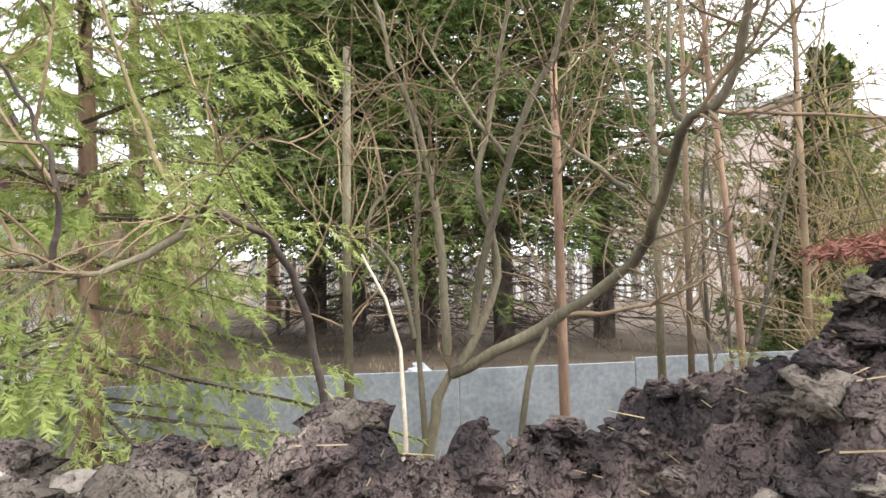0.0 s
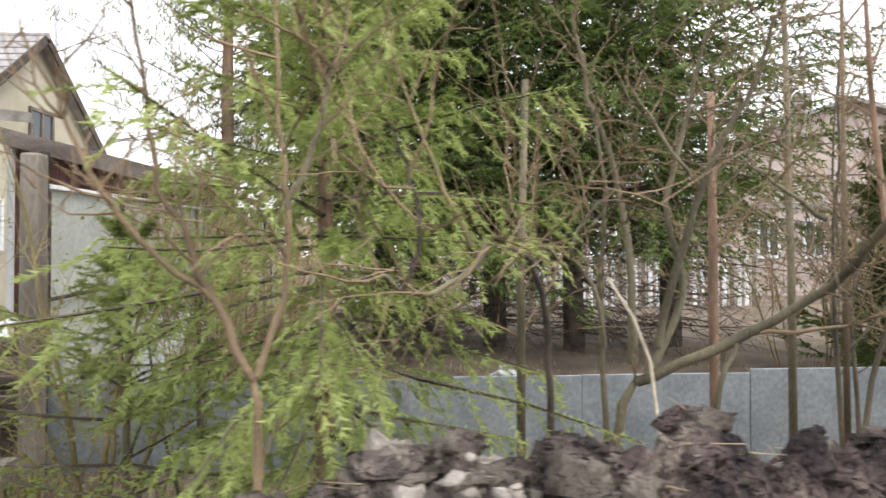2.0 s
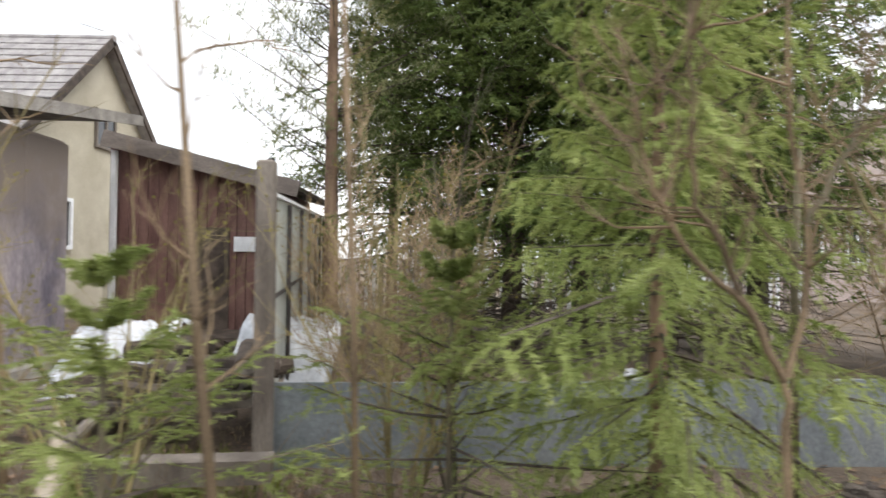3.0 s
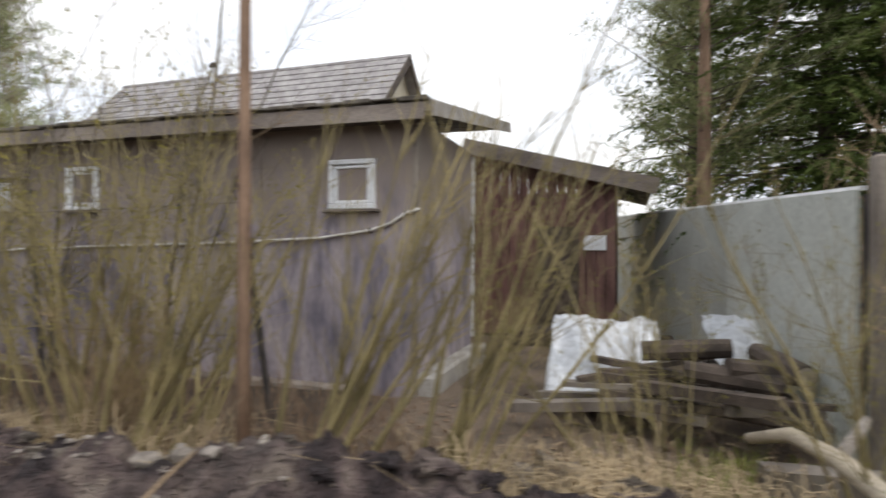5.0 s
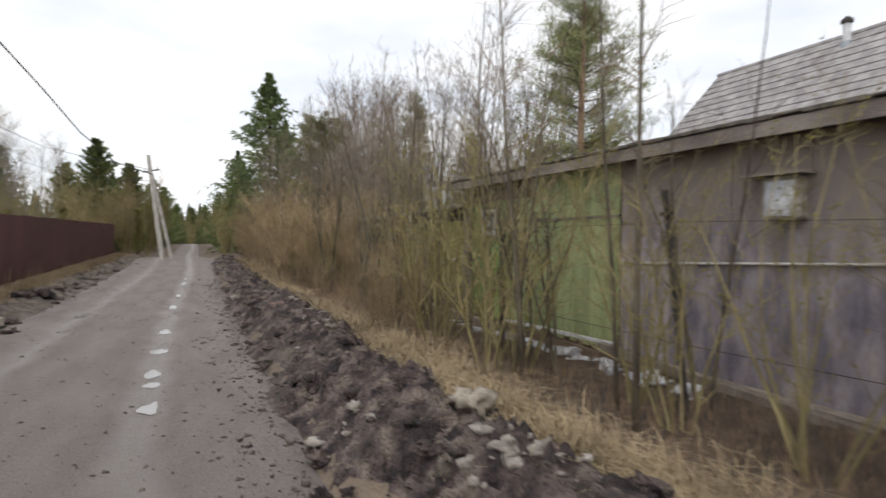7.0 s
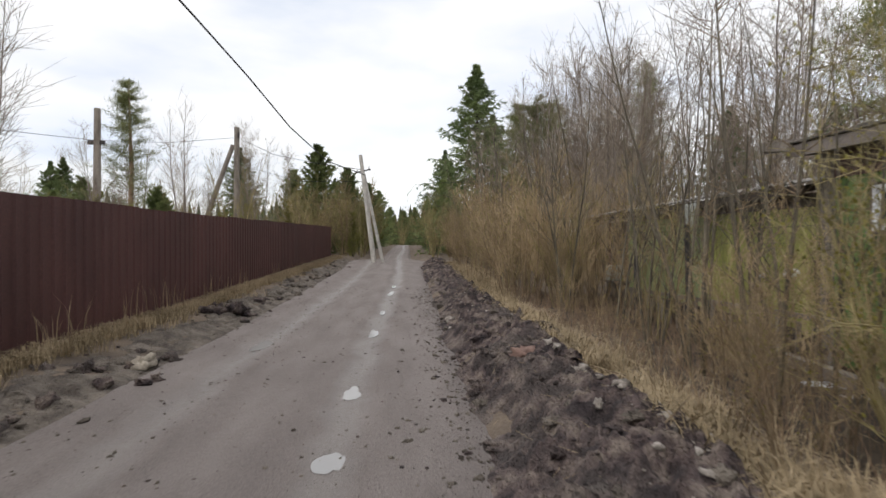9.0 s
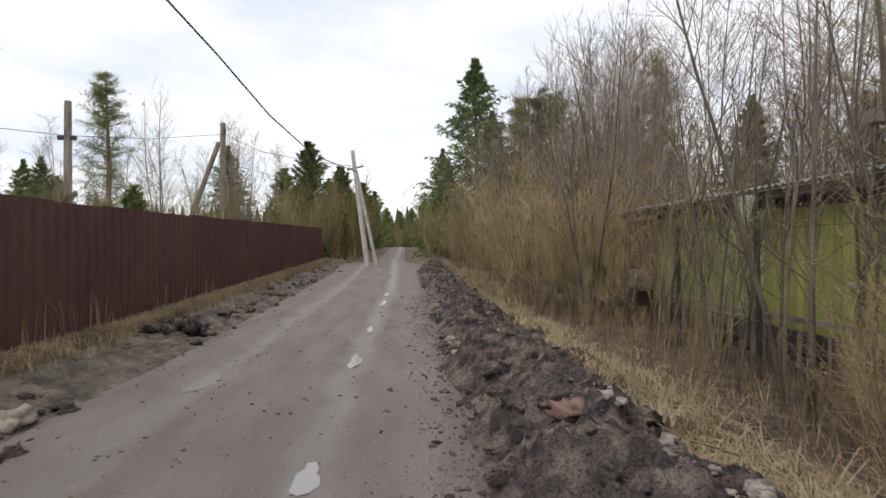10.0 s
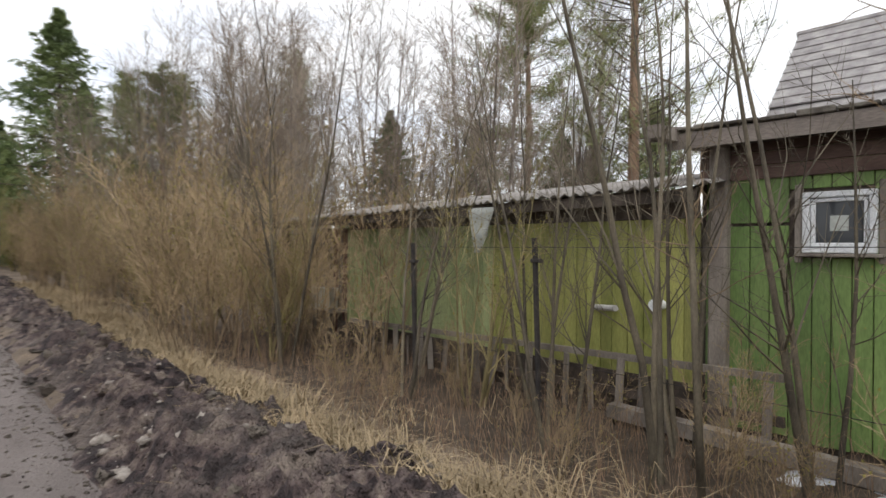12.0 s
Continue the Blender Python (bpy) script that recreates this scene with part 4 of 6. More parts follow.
# leaning steel posts with strung wire
for x, y, top, bx, by in ((4.44, 10.96, 1.86, 4.44, 10.56), (4.49, 13.6, 1.89, 4.45, 13.25), (4.15, 15.82, 2.0, 4.2, 15.5), (4.3, 19.3, 1.8, 4.3, 19.15), (4.45, 24.7, 1.75, 4.45, 24.6), (4.45, 26.7, 1.7, 4.45, 26.6)):
    p = thing("fence_post", "leaning black steel fence post in the ditch", "fence post", "steel posts")
    zb = field(bx, by)
    part("post", Buf().tube([(bx, by, zb - 0.3), (x, y, top)], 0.033, 6), M_STEEL, p)
    part("cap", Buf().tube([(x, y, top), (x, y, top + 0.02)], 0.037, 6), M_STEEL, p)
    part("bracket", Buf().box(x - 0.05, x + 0.02, y - 0.10, y + 0.02, top - 0.24, top - 0.20), M_STEEL, p)
for z in (1.72, 0.55):
    whole("fence_wire", Buf().tube([(4.44, 10.85, z), (4.48, 13.5, z - 0.05), (4.17, 15.7, z - 0.02), (4.3, 19.2, z - 0.03), (4.45, 24.7, z - 0.05), (4.45, 26.7, z - 0.05)], 0.004, 4), M_STEEL, "thin rusty wire strung between the steel posts", "wire")

# rubbish at the foot of the sheds
for i in range(13):
    y = 16.2 + i * 0.38 + rng.uniform(-0.1, 0.1)
    x = 4.85 + rng.uniform(-0.12, 0.2)
    z = field(x, y)
    if i % 2:
        bt = thing("plastic_bottle", "empty clear plastic bottle lying in the ditch", "bottle", "rubbish bottles", at=(x, y, z + 0.05), rz=rng.uniform(0, 180))
        part("bottle_body", Buf().tube([(-0.14, 0, 0), (-0.13, 0, 0), (0.06, 0, 0), (0.12, 0, 0), (0.15, 0, 0)], [0.03, 0.055, 0.055, 0.02, 0.018], 10), M_JUNK, bt, smooth=True)
        part("cap", Buf().tube([(0.15, 0, 0), (0.175, 0, 0)], 0.02, 8), M_WHITE, bt)
    else:
        b = Buf()
        clod(b, (0, 0, 0), rng.uniform(0.08, 0.14), rng)
        whole("plastic_bag", b, M_TARP, "crumpled pale plastic bag in the ditch", "plastic bag", "rubbish bags", at=(x, y, z + 0.05))
whole("white_board", Buf().beam((5.48, 18.0, 0.03), (5.48, 21.1, -0.02), 0.05, 0.05), M_WHITE, "long pale board along the foot of the green shed", "board")
whole("ground_beam", Buf().beam((5.38, 14.6, -0.20), (5.38, 18.2, -0.02), 0.14, 0.12), M_GREYWOOD, "weathered beam along the shed footing", "timber")

# ---- the tiled house ----
house = thing("house", "cream plastered house with a steep grey tiled roof", "house")
HX, HZ, HY0, HY1 = 16.2, 7.26, 14.05, 25.31
hb = Buf()
hw = 4.9
prof = [(HX - hw, -0.3), (HX + hw, -0.3), (HX + hw, HZ - hw * 1.0 - 0.1), (HX, HZ - 0.12), (HX - hw, HZ - hw * 1.0 - 0.1)]
hb.v = [(x, y, z) for y in (HY0 + 0.3, HY1 - 0.3) for x, z in prof]
hb.f = [(0, 1, 2, 3, 4), (9, 8, 7, 6, 5)] + [(i, i + 5, (i + 1) % 5 + 5, (i + 1) % 5) for i in range(5)]
part("wall", hb, M_CREAM, house)
for s in (-1, 1):
    rb = Buf()
    e = 5.3
    k = [(HX, HY0, HZ), (HX, HY1, HZ), (HX + s * e, HY1, HZ - e), (HX + s * e, HY0, HZ - e)]
    rb.add(k + [(p[0], p[1], p[2] - 0.12) for p in k], [(0, 1, 2, 3), (7, 6, 5, 4), (0, 4, 5, 1), (1, 5, 6, 2), (2, 6, 7, 3), (3, 7, 4, 0)])
    part("roof_slope", rb, M_TILE, house)
    part("verge", Buf().beam((HX, HY0 - 0.02, HZ - 0.06), (HX + s * e, HY0 - 0.02, HZ - e - 0.06), 0.05, 0.2), M_DARKWOOD, house, "dark verge board")
part("ridge_cap", Buf().tube([(HX, HY0 - 0.05, HZ + 0.02), (HX, HY1 + 0.05, HZ + 0.02)], 0.09, 8), M_TILE, house)
aw = part("attic_window", Buf().box(16.0, 16.8, HY0 + 0.26, HY0 + 0.31, 4.3, 5.2), M_GLASS, house)
fr = Buf()
for a, c, d, e in ((15.93, 16.87, 5.2, 5.29), (15.93, 16.87, 4.21, 4.3), (15.93, 16.0, 4.3, 5.2), (16.8, 16.87, 4.3, 5.2), (16.37, 16.43, 4.3, 5.2)):
    fr.box(a, c, HY0 + 0.22, HY0 + 0.3, d, e)
part("window_frame", fr, M_GREYWOOD, aw)
lw = part("window", Buf().box(13.9, 14.9, HY0 + 0.26, HY0 + 0.31, 1.5, 2.6), M_GLASS, house)
fr = Buf()
for a, c, d, e in ((13.8, 15.0, 2.6, 2.7), (13.8, 15.0, 1.4, 1.5), (13.8, 13.9, 1.5, 2.6), (14.9, 15.0, 1.5, 2.6), (14.37, 14.43, 1.5, 2.6)):
    fr.box(a, c, HY0 + 0.2, HY0 + 0.3, d, e)
part("window_frame", fr, M_WHITE, lw)
vent = thing("roof_vent", "pale vent pipe with a dark cowl on the tiled roof", "vent pipe")
part("pipe", Buf().tube([(15.85, 21.05, 6.6), (15.85, 21.05, 7.5)], 0.10, 10), M_WHITE, vent)
part("cowl", Buf().tube([(15.85, 21.05, 7.52), (15.85, 21.05, 7.60), (15.85, 21.05, 7.70)], [0.15, 0.15, 0.03], 10), M_STEEL, vent)
part("flashing", Buf().tube([(15.85, 21.05, 6.72), (15.85, 21.05, 7.02)], [0.22, 0.11], 10), M_ZINC, vent)

# porch lean-to with red planks
porch = thing("porch", "low porch of red-stained planks under a sloping grey roof", "porch")
rb = Buf()
k = [(9.75, 7.3, 2.44), (9.9, 10.5, 3.28), (13.5, 10.5, 3.28), (13.5, 7.3, 2.44)]
rb.add(k + [(p[0], p[1], p[2] - 0.08) for p in k], [(3, 2, 1, 0), (4, 5, 6, 7), (0, 1, 5, 4), (1, 2, 6, 5), (2, 3, 7, 6), (3, 0, 4, 7)])
part("roof", rb, M_ROOFEDGE, porch)
part("fascia", Buf().beam((9.72, 7.25, 2.36), (9.87, 10.5, 3.20), 0.04, 0.26), M_FASCIA, porch, "weathered grey fascia")
y = 7.9
while y < 10.45:
    part("plank", Buf().box(10.15, 10.2, y, y + 0.155, -0.15, 2.36 + (y - 7.5) * 0.26), M_REDWOOD, porch)
    y += 0.165
part("backing", Buf().box(10.21, 10.26, 7.9, 10.45, -0.2, 2.35), M_DARKWOOD, porch)
part("door_panel", Buf().box(10.11, 10.148, 8.5, 9.2, 0.0, 1.75), M_DARKWOOD, porch, "dark porch door")
part("window", Buf().box(10.10, 10.148, 8.05, 8.42, 1.35, 1.60), M_WHITE, porch, "narrow pale window")
part("side_wall", Buf().box(10.2, 13.4, 7.9, 7.95, -0.2, 2.5), M_REDWOOD, porch)
part("step", Buf().box(9.3, 10.1, 7.9, 9.6, -0.3, 0.05, 0.03), M_DARKWOOD, porch)
part("white_post", Buf().box(9.9, 9.98, 10.3, 10.38, -0.2, 3.0), M_WHITE, porch)
for i in range(6):
    b = Buf()
    clod(b, (0, 0, 0), 0.22, rng)
    whole("sack", b, M_DARKWOOD, "dark bundle of junk beside the porch", "sack", "junk by the porch", at=(9.4 + rng.uniform(-0.3, 0.3), 7.2 + i * 0.3, field(9, 7) + 0.1))

# ---- fence of pale sheets, running away from the lane ----
gh = thing("sheet_fence", "tall fence of pale frosted sheets on thin dark posts", "fence")
GA, GB = Vector((4.72, 6.28, 0)), Vector((17.5, 8.2, 0))
gd = (GB - GA) / 5
for i in range(5):
    a, c = GA + gd * (i + 0.004), GA + gd * (i + 0.996)
    za, zc = 1.73 + 0.12 * i, 1.73 + 0.12 * (i + 1)
    n = Vector((-gd.y, gd.x, 0)).normalized() * 0.012
    vs = [tuple(a + n + Vector((0, 0, -0.1))), tuple(c + n + Vector((0, 0, -0.1))), tuple(c + n + Vector((0, 0, zc))), tuple(a + n + Vector((0, 0, za)))]
    vs += [tuple(Vector(v) - 2 * n) for v in vs]
    b = Buf()
    b.add(vs, [(0, 1, 2, 3), (7, 6, 5, 4), (0, 4, 5, 1), (1, 5, 6, 2), (2, 6, 7, 3), (3, 7, 4, 0)])
    part("sheet", b, M_SHEET, gh)
for i in range(11):
    p = GA + gd * (i / 2) + Vector((0.02, -0.05, 0))
    part("post", Buf().tube([p + Vector((0, 0, -0.4)), p + Vector((0, 0, 1.70 + 0.06 * i))], 0.022, 6), M_STEEL, gh)
for z in (0.95,):
    part("rail", Buf().tube([GA + Vector((0, -0.06, z)), GB + Vector((0, -0.06, z + 0.4))], 0.016, 6), M_STEEL, gh)
part("top_rail", Buf().beam(GA + Vector((0, -0.03, 1.74)), GB + Vector((0, -0.03, 2.36)), 0.04, 0.03), M_WHITE, gh)
gp = thing("gate_post", "stout weathered wooden post at the end of the sheet fence", "post")
part("post", Buf().box(4.50, 4.62, 6.14, 6.26, -0.5, 1.93, 0.015), M_GREYWOOD, gp)
part("steel_post", Buf().tube([(4.66, 6.2, -0.5), (4.66, 6.2, 1.96)], 0.028, 8), M_STEEL, gp, "black steel post fixed to its side")

edging = thing("sheet_edging", "low edging of dull grey galvanised sheet along the plot", "edging")
y = 6.24
for i in range(9):
    k = 6.24 - y
    x = 4.69 + 0.036 * k
    sh = part("sheet", Buf().box(-0.0075, 0.0075, -1.245, 0, -0.45, 0.375 + 0.009 * k + rng.uniform(-0.012, 0.012), 0.004), M_ZINC, edging)
    sh.matrix_basis = pose(x, y, 0, 0, 0, 2.06)
    part("stake", Buf().box(x + 0.02, x + 0.053, y - 0.06, y - 0.02, -0.5, 0.33), M_DARKWOOD, edging)
    y -= 1.25

# ---- pile of scrap by the sheet fence ----
tarp = thing("white_sheet", "crumpled white plastic sheet thrown over scrap timber", "plastic sheet")
b, n = Buf(), 22
for i in range(n + 1):
    for j in range(n + 1):
        u, v = i / n, j / n
        x = 5.45 + 0.95 * u
        y = 7.45 + 1.0 * v + 0.05 * noise.noise(Vector((u * 3, v * 3, 0)))
        b.v.append((x, y, -0.02 + 0.62 * smooth01(u * 1.3) + 0.10 * noise.noise(Vector((u * 5, v * 5, 2))) + 0.04 * noise.noise(Vector((u * 13, v * 13, 5)))))
b.f = [(i * (n + 1) + j, (i + 1) * (n + 1) + j, (i + 1) * (n + 1) + j + 1, i * (n + 1) + j + 1) for i in range(n) for j in range(n)]
t = part("sheet", b, M_TARP, tarp, smooth=True)
sol = t.modifiers.new("thick", "SOLIDIFY")
sol.thickness = 0.006
copy_thing(tarp, pose(0.35, -1.45, 0.02, 0, 0, 0))
part("support", Buf().box(5.9, 6.4, 7.6, 8.3, -0.25, 0.30), M_DARKWOOD, tarp)
for i in range(16):
    a = Vector((rng.uniform(4.9, 5.7), rng.uniform(6.4, 7.9), 0.02 + 0.03 * i * 0.6))
    d = Vector((rng.uniform(-0.3, 0.3), rng.uniform(-1, 1), rng.uniform(-0.08, 0.08))).normalized() * rng.uniform(0.4, 0.8)
    whole("scrap_timber", Buf().beam(a - d, a + d, rng.uniform(0.06, 0.14), rng.uniform(0.03, 0.08)), rng.choice((M_DARKWOOD, M_DARKWOOD, M_GREYWOOD)), "dark rotting length of scrap timber on the pile", "timber", "scrap timber pile")
for i in range(7):
    a = Vector((5.5 + rng.uniform(-0.3, 0.3), 6.9 + rng.uniform(-0.5, 0.5), 0.16 + 0.055 * i))
    d = Vector((rng.uniform(-0.2, 0.6), rng.uniform(-0.6, 0.6), 0.05)).normalized() * 0.35
    lg = thing("firewood_log", "short dark firewood log on the scrap pile", "log", "firewood logs")
    part("bark", Buf().tube([a - d, a, a + d], [0.085, 0.09, 0.08], 9), M_DARKWOOD, lg)
    part("cut_end", Buf().tube([a - d * 1.01, a - d * 1.002], 0.072, 9), M_SAND, lg)
lg = thing("fallen_log", "pale bent fallen trunk lying on the bank", "log")
part("trunk", Buf().tube([(3.8, 7.1, 0.28), (3.6, 6.95, 0.38), (3.4, 6.80, 0.34), (3.15, 6.68, 0.26), (2.8, 6.5, 0.20), (2.5, 6.15, 0.2)], [0.03, 0.04, 0.048, 0.05, 0.05, 0.05], 9), M_STICK, lg, smooth=True)
part("branch_stub", Buf().tube([(3.4, 6.80, 0.34), (3.5, 6.65, 0.52)], [0.035, 0.02], 7), M_SAND, lg)
whole("beam", Buf().beam((4.1, 6.0, 0.0), (3.95, 7.0, 0.02), 0.16, 0.14), M_GREYWOOD, "rotten brown beam half sunk in grass", "timber")
b = Buf()
for i in range(9):
    clod(b, (rng.uniform(-0.25, 0.25), rng.uniform(-0.5, 0.4), rng.uniform(-0.12, -0.04)), rng.uniform(0.12, 0.2), rng, 8, 12)
whole("turf_heap", b, M_SOIL2, "heap of old turf and grey earth", "turf heap", kind="stuff", smooth=True, at=(2.6, 7.7, 0.30))
b = Buf()
for i in range(700):
    grass(b, rng.gauss(0, 0.24), rng.gauss(0, 0.40), 0.0, 2, 0.13, rng, 1.3)
whole("turf_grass", b, M_GRASS, "matted dead grass on the turf heap", "grass", kind="stuff", at=(2.6, 7.7, 0.33))
ws = Buf()
clod(ws, (0, 0, 0), 0.12, rng)
whole("white_bag", ws, M_TARP, "small white bag standing behind the edging", "bag", at=(7.3, 2.70, -0.10))

# ---- pink house across the plot ----
ph = thing("pink_house", "pale pink house with a grey gambrel roof and white windows", "house")
b = Buf()
prof = [(-19.0, -0.4), (-7.4, -0.4), (-7.4, 3.3), (-9.0, 5.9), (-12.5, 7.2), (-17.0, 5.9), (-19.0, 3.3)]
b.v = [(x, y, z) for x in (22.0, 31.0) for y, z in prof]
b.f = [tuple(range(7))[::-1], tuple(range(7, 14))] + [(i, (i + 1) % 7, (i + 1) % 7 + 7, i + 7) for i in range(7)]
part("wall", b, M_PINK, ph)
for i in range(2, 6):
    (ya, za), (yb, zb) = prof[i], prof[i + 1]
    rb = Buf()
    k = [(21.6, ya, za + 0.05), (31.3, ya, za + 0.05), (31.3, yb, zb + 0.05), (21.6, yb, zb + 0.05)]
    rb.add(k + [(p[0], p[1], p[2] + 0.14) for p in k], [(0, 1, 2, 3), (7, 6, 5, 4), (0, 4, 5, 1), (1, 5, 6, 2), (2, 6, 7, 3), (3, 7, 4, 0)])
    part("roof_slope", rb, M_SLATE, ph)
part("eave_band", Buf().box(21.9, 21.99, -19, -7.4, 3.1, 3.3), M_SLATE, ph)
part("chimney", Buf().box(23, 23.6, -11.9, -11.3, 6.4, 7.9), M_SLATE, ph)
for yc in (-9.4, -11.2, -13.6):
    w = part("window", Buf().box(21.94, 21.99, yc - 0.35, yc + 0.35, 1.3, 2.6), M_GLASS, ph)
    fr = Buf()
    for a, c, d, e in ((yc - 0.45, yc + 0.45, 2.6, 2.72), (yc - 0.45, yc + 0.45, 1.18, 1.3), (yc - 0.45, yc - 0.35, 1.3, 2.6), (yc + 0.35, yc + 0.45, 1.3, 2.6), (yc - 0.04, yc + 0.04, 1.3, 2.6)):
        fr.box(21.88, 21.98, a, c, d, e)
    part("window_frame", fr, M_WHITE, w)

# ---- garden board fence behind the spruces ----
gf = thing("garden_fence", "distant pale paling fence behind the spruces", "fence")
for i in range(60):
    y = -6 + i * 0.22
    part("paling", Buf().box(17.0, 17.03, y, y + 0.12, -0.2, 1.25 + 0.05 * math.sin(i)), M_WHITE if i % 3 else M_GREYWOOD, gf)
part("rail", Buf().box(17.035, 17.08, -6, 7.2, 0.7, 0.8), M_GREYWOOD, gf)
bench = thing("garden_table", "low board table of grey planks under the spruces", "table")
part("tabletop", Buf().box(11.6, 12.6, 3.0, 5.4, 0.42, 0.48, 0.01), M_GREYWOOD, bench)
for x in (11.7, 12.5):
    for y in (3.2, 5.2):
        part("leg", Buf().box(x - 0.04, x + 0.04, y - 0.04, y + 0.04, -0.3, 0.42), M_GREYWOOD, bench)

# ---- poles and cables ----
pole = thing("utility_pole", "leaning pale concrete utility pole with a brace and cable brackets", "utility pole")
zb = rise(45.8)
part("shaft", Buf().tube([(-1.68, 45.8, zb - 0.6), (-2.49, 45.8, 6.0)], [0.15, 0.10], 8), M_CONC, pole)
part("brace", Buf().tube([(-1.15, 45.5, zb - 0.6), (-2.3, 45.78, 5.0)], [0.10, 0.08], 8), M_CONC, pole)
part("crossarm", Buf().beam((-2.75, 45.8, 5.05), (-1.95, 45.8, 5.25), 0.07, 0.07), M_STEEL, pole)
for k in (-0.3, 0.3):
    part("insulator", Buf().tube([(-2.35 + k, 45.8, 5.2 + k * 0.25), (-2.35 + k, 45.8, 5.36 + k * 0.25)], [0.05, 0.03], 7), M_WHITE, pole)
pole = thing("wooden_pole", "old wooden utility pole with a slanting timber brace", "utility pole", "wooden poles")
part("shaft", Buf().tube([(-11.58, 54.7, 0), (-11.55, 54.7, 9.1)], [0.22, 0.17], 8), M_GREYWOOD, pole)
part("brace", Buf().tube([(-14.2, 54.7, 1.2), (-11.8, 54.7, 7.9)], [0.17, 0.15], 8), M_GREYWOOD, pole)
part("insulator", Buf().tube([(-11.4, 54.6, 8.4), (-11.4, 54.6, 8.7)], 0.08, 7), M_STEEL, pole)
pole = thing("wooden_pole", "old wooden utility pole with a transformer bracket behind the fence", "utility pole", "wooden poles")
part("shaft", Buf().tube([(-15.5, 45, 0), (-15.45, 45, 8.0)], [0.20, 0.15], 8), M_GREYWOOD, pole)
part("bracket", Buf().beam((-15.9, 45, 6.3), (-15.1, 45, 6.3), 0.14, 0.2), M_STEEL, pole)
for pts, r in (([(-2.25, 45.8, 4.95), (-3.3, 39.4, 4.75), (-3.85, 34.7, 5.2), (-4.15, 31.0, 5.75), (-4.3, 28.0, 6.0), (-4.45, 24.0, 6.25), (-4.8, 15.0, 7.0), (-5.2, 4.0, 8.2), (-6.0, -20, 11)], 0.022),
               ([(-2.25, 45.8, 5.2), (-5.5, 49, 6.0), (-8.5, 52, 6.9), (-11.5, 54.7, 8.4)], 0.014), ([(-11.5, 54.7, 8.4), (-14, 50, 7.2), (-15.5, 45, 6.4), (-26, 38, 6.6), (-40, 32, 7)], 0.014),
               ([(-2.25, 45.8, 4.6), (-6.5, 50, 5.0), (-11.5, 54.7, 6.6)], 0.012)):
    whole("overhead_cable", Buf().tube(pts, r, 5), M_CABLE, "black overhead cable sagging between the poles", "cable", "overhead cables", smooth=True)

# ---- trees and shrubs ----


def limb(rg, p, d, length, n, wander, lift):
    """A wandering line that starts at p, heads along d and turns upwards by lift."""
    pts, d, step = [p.copy()], d.normalized(), length / n
    for _ in range(n):
        d = (d + Vector((rg.gauss(0, wander), rg.gauss(0, wander), rg.gauss(0, wander) + lift))).normalized()
        pts.append(pts[-1] + d * step)
    return pts


def along(pts, t):
    f = t * (len(pts) - 1)
    i = min(int(f), len(pts) - 2)
    return pts[i].lerp(pts[i + 1], f - i), (pts[i + 1] - pts[i]).normalized()


def side_way(rg, d, angle):
    q = Vector((rg.gauss(0, 1), rg.gauss(0, 1), rg.gauss(0, 1)))
    q = (q - d * q.dot(d)).normalized()
    return d * math.cos(angle) + q * math.sin(angle)


def bare_plant(seed, stems, height, spread, radius, sides, twigs, sub, wander=0.07, lift=0.03, buds=0, base=0.12, thin=1.0):
    """The single stems of a leafless shrub or sapling, and its joined twigs and buds."""
    rg = random.Random(seed)
    s, t, u = [], Buf(), Buf()
    for i in range(stems):
        a = rg.uniform(0, 6.28)
        tilt = spread * rg.uniform(0.25, 1.0)
        h = height * rg.uniform(0.6, 1.05)
        r = radius * rg.uniform(0.6, 1.0)
        d = Vector((math.cos(a) * math.sin(tilt), math.sin(a) * math.sin(tilt), math.cos(tilt)))
        pts = limb(rg, Vector((math.cos(a) * base * rg.random(), math.sin(a) * base * rg.random(), -0.15)), d, h, 9, wander, lift)
        s.append(Buf().tube(pts, [r * (1 - 0.88 * k / 9) + 0.0012 for k in range(10)], sides, False))
        for k in range(twigs):
            q = rg.uniform(0.22, 0.98)
            p, dd = along(pts, q)
            l = h * rg.uniform(0.10, 0.34) * (1.15 - q * 0.7)
            tw = limb(rg, p, side_way(rg, dd, rg.uniform(0.35, 0.95)), l, 3, 0.13, 0.09)
            r2 = max(0.0024 * thin, r * 0.36 * (1 - 0.75 * q))
            t.tube(tw, [r2 * (1 - 0.22 * j) + 0.0006 for j in range(4)], 3, False)
            for _ in range(sub):
                q2 = rg.uniform(0.2, 0.95)
                p2, d2 = along(tw, q2)
                tw2 = limb(rg, p2, side_way(rg, d2, rg.uniform(0.4, 1.0)), l * rg.uniform(0.3, 0.7), 1, 0.1, 0.06)
                t.tube(tw2, [0.0021 * thin, 0.0010 * thin], 3, False)
                if buds and rg.random() < buds:
                    for j in (0, 1):
                        c = tw2[j]
                        k0 = len(u.v)
                        e = rg.uniform(0.006, 0.014)
                        u.v += [(c.x - e, c.y, c.z), (c.x + e, c.y, c.z), (c.x, c.y + e * 0.5, c.z + e * 2.2), (c.x, c.y - e, c.z + e)]
                        u.f += [(k0, k0 + 1, k0 + 2), (k0, k0 + 3, k0 + 2), (k0 + 1, k0 + 3, k0 + 2)]
    return s, t, u


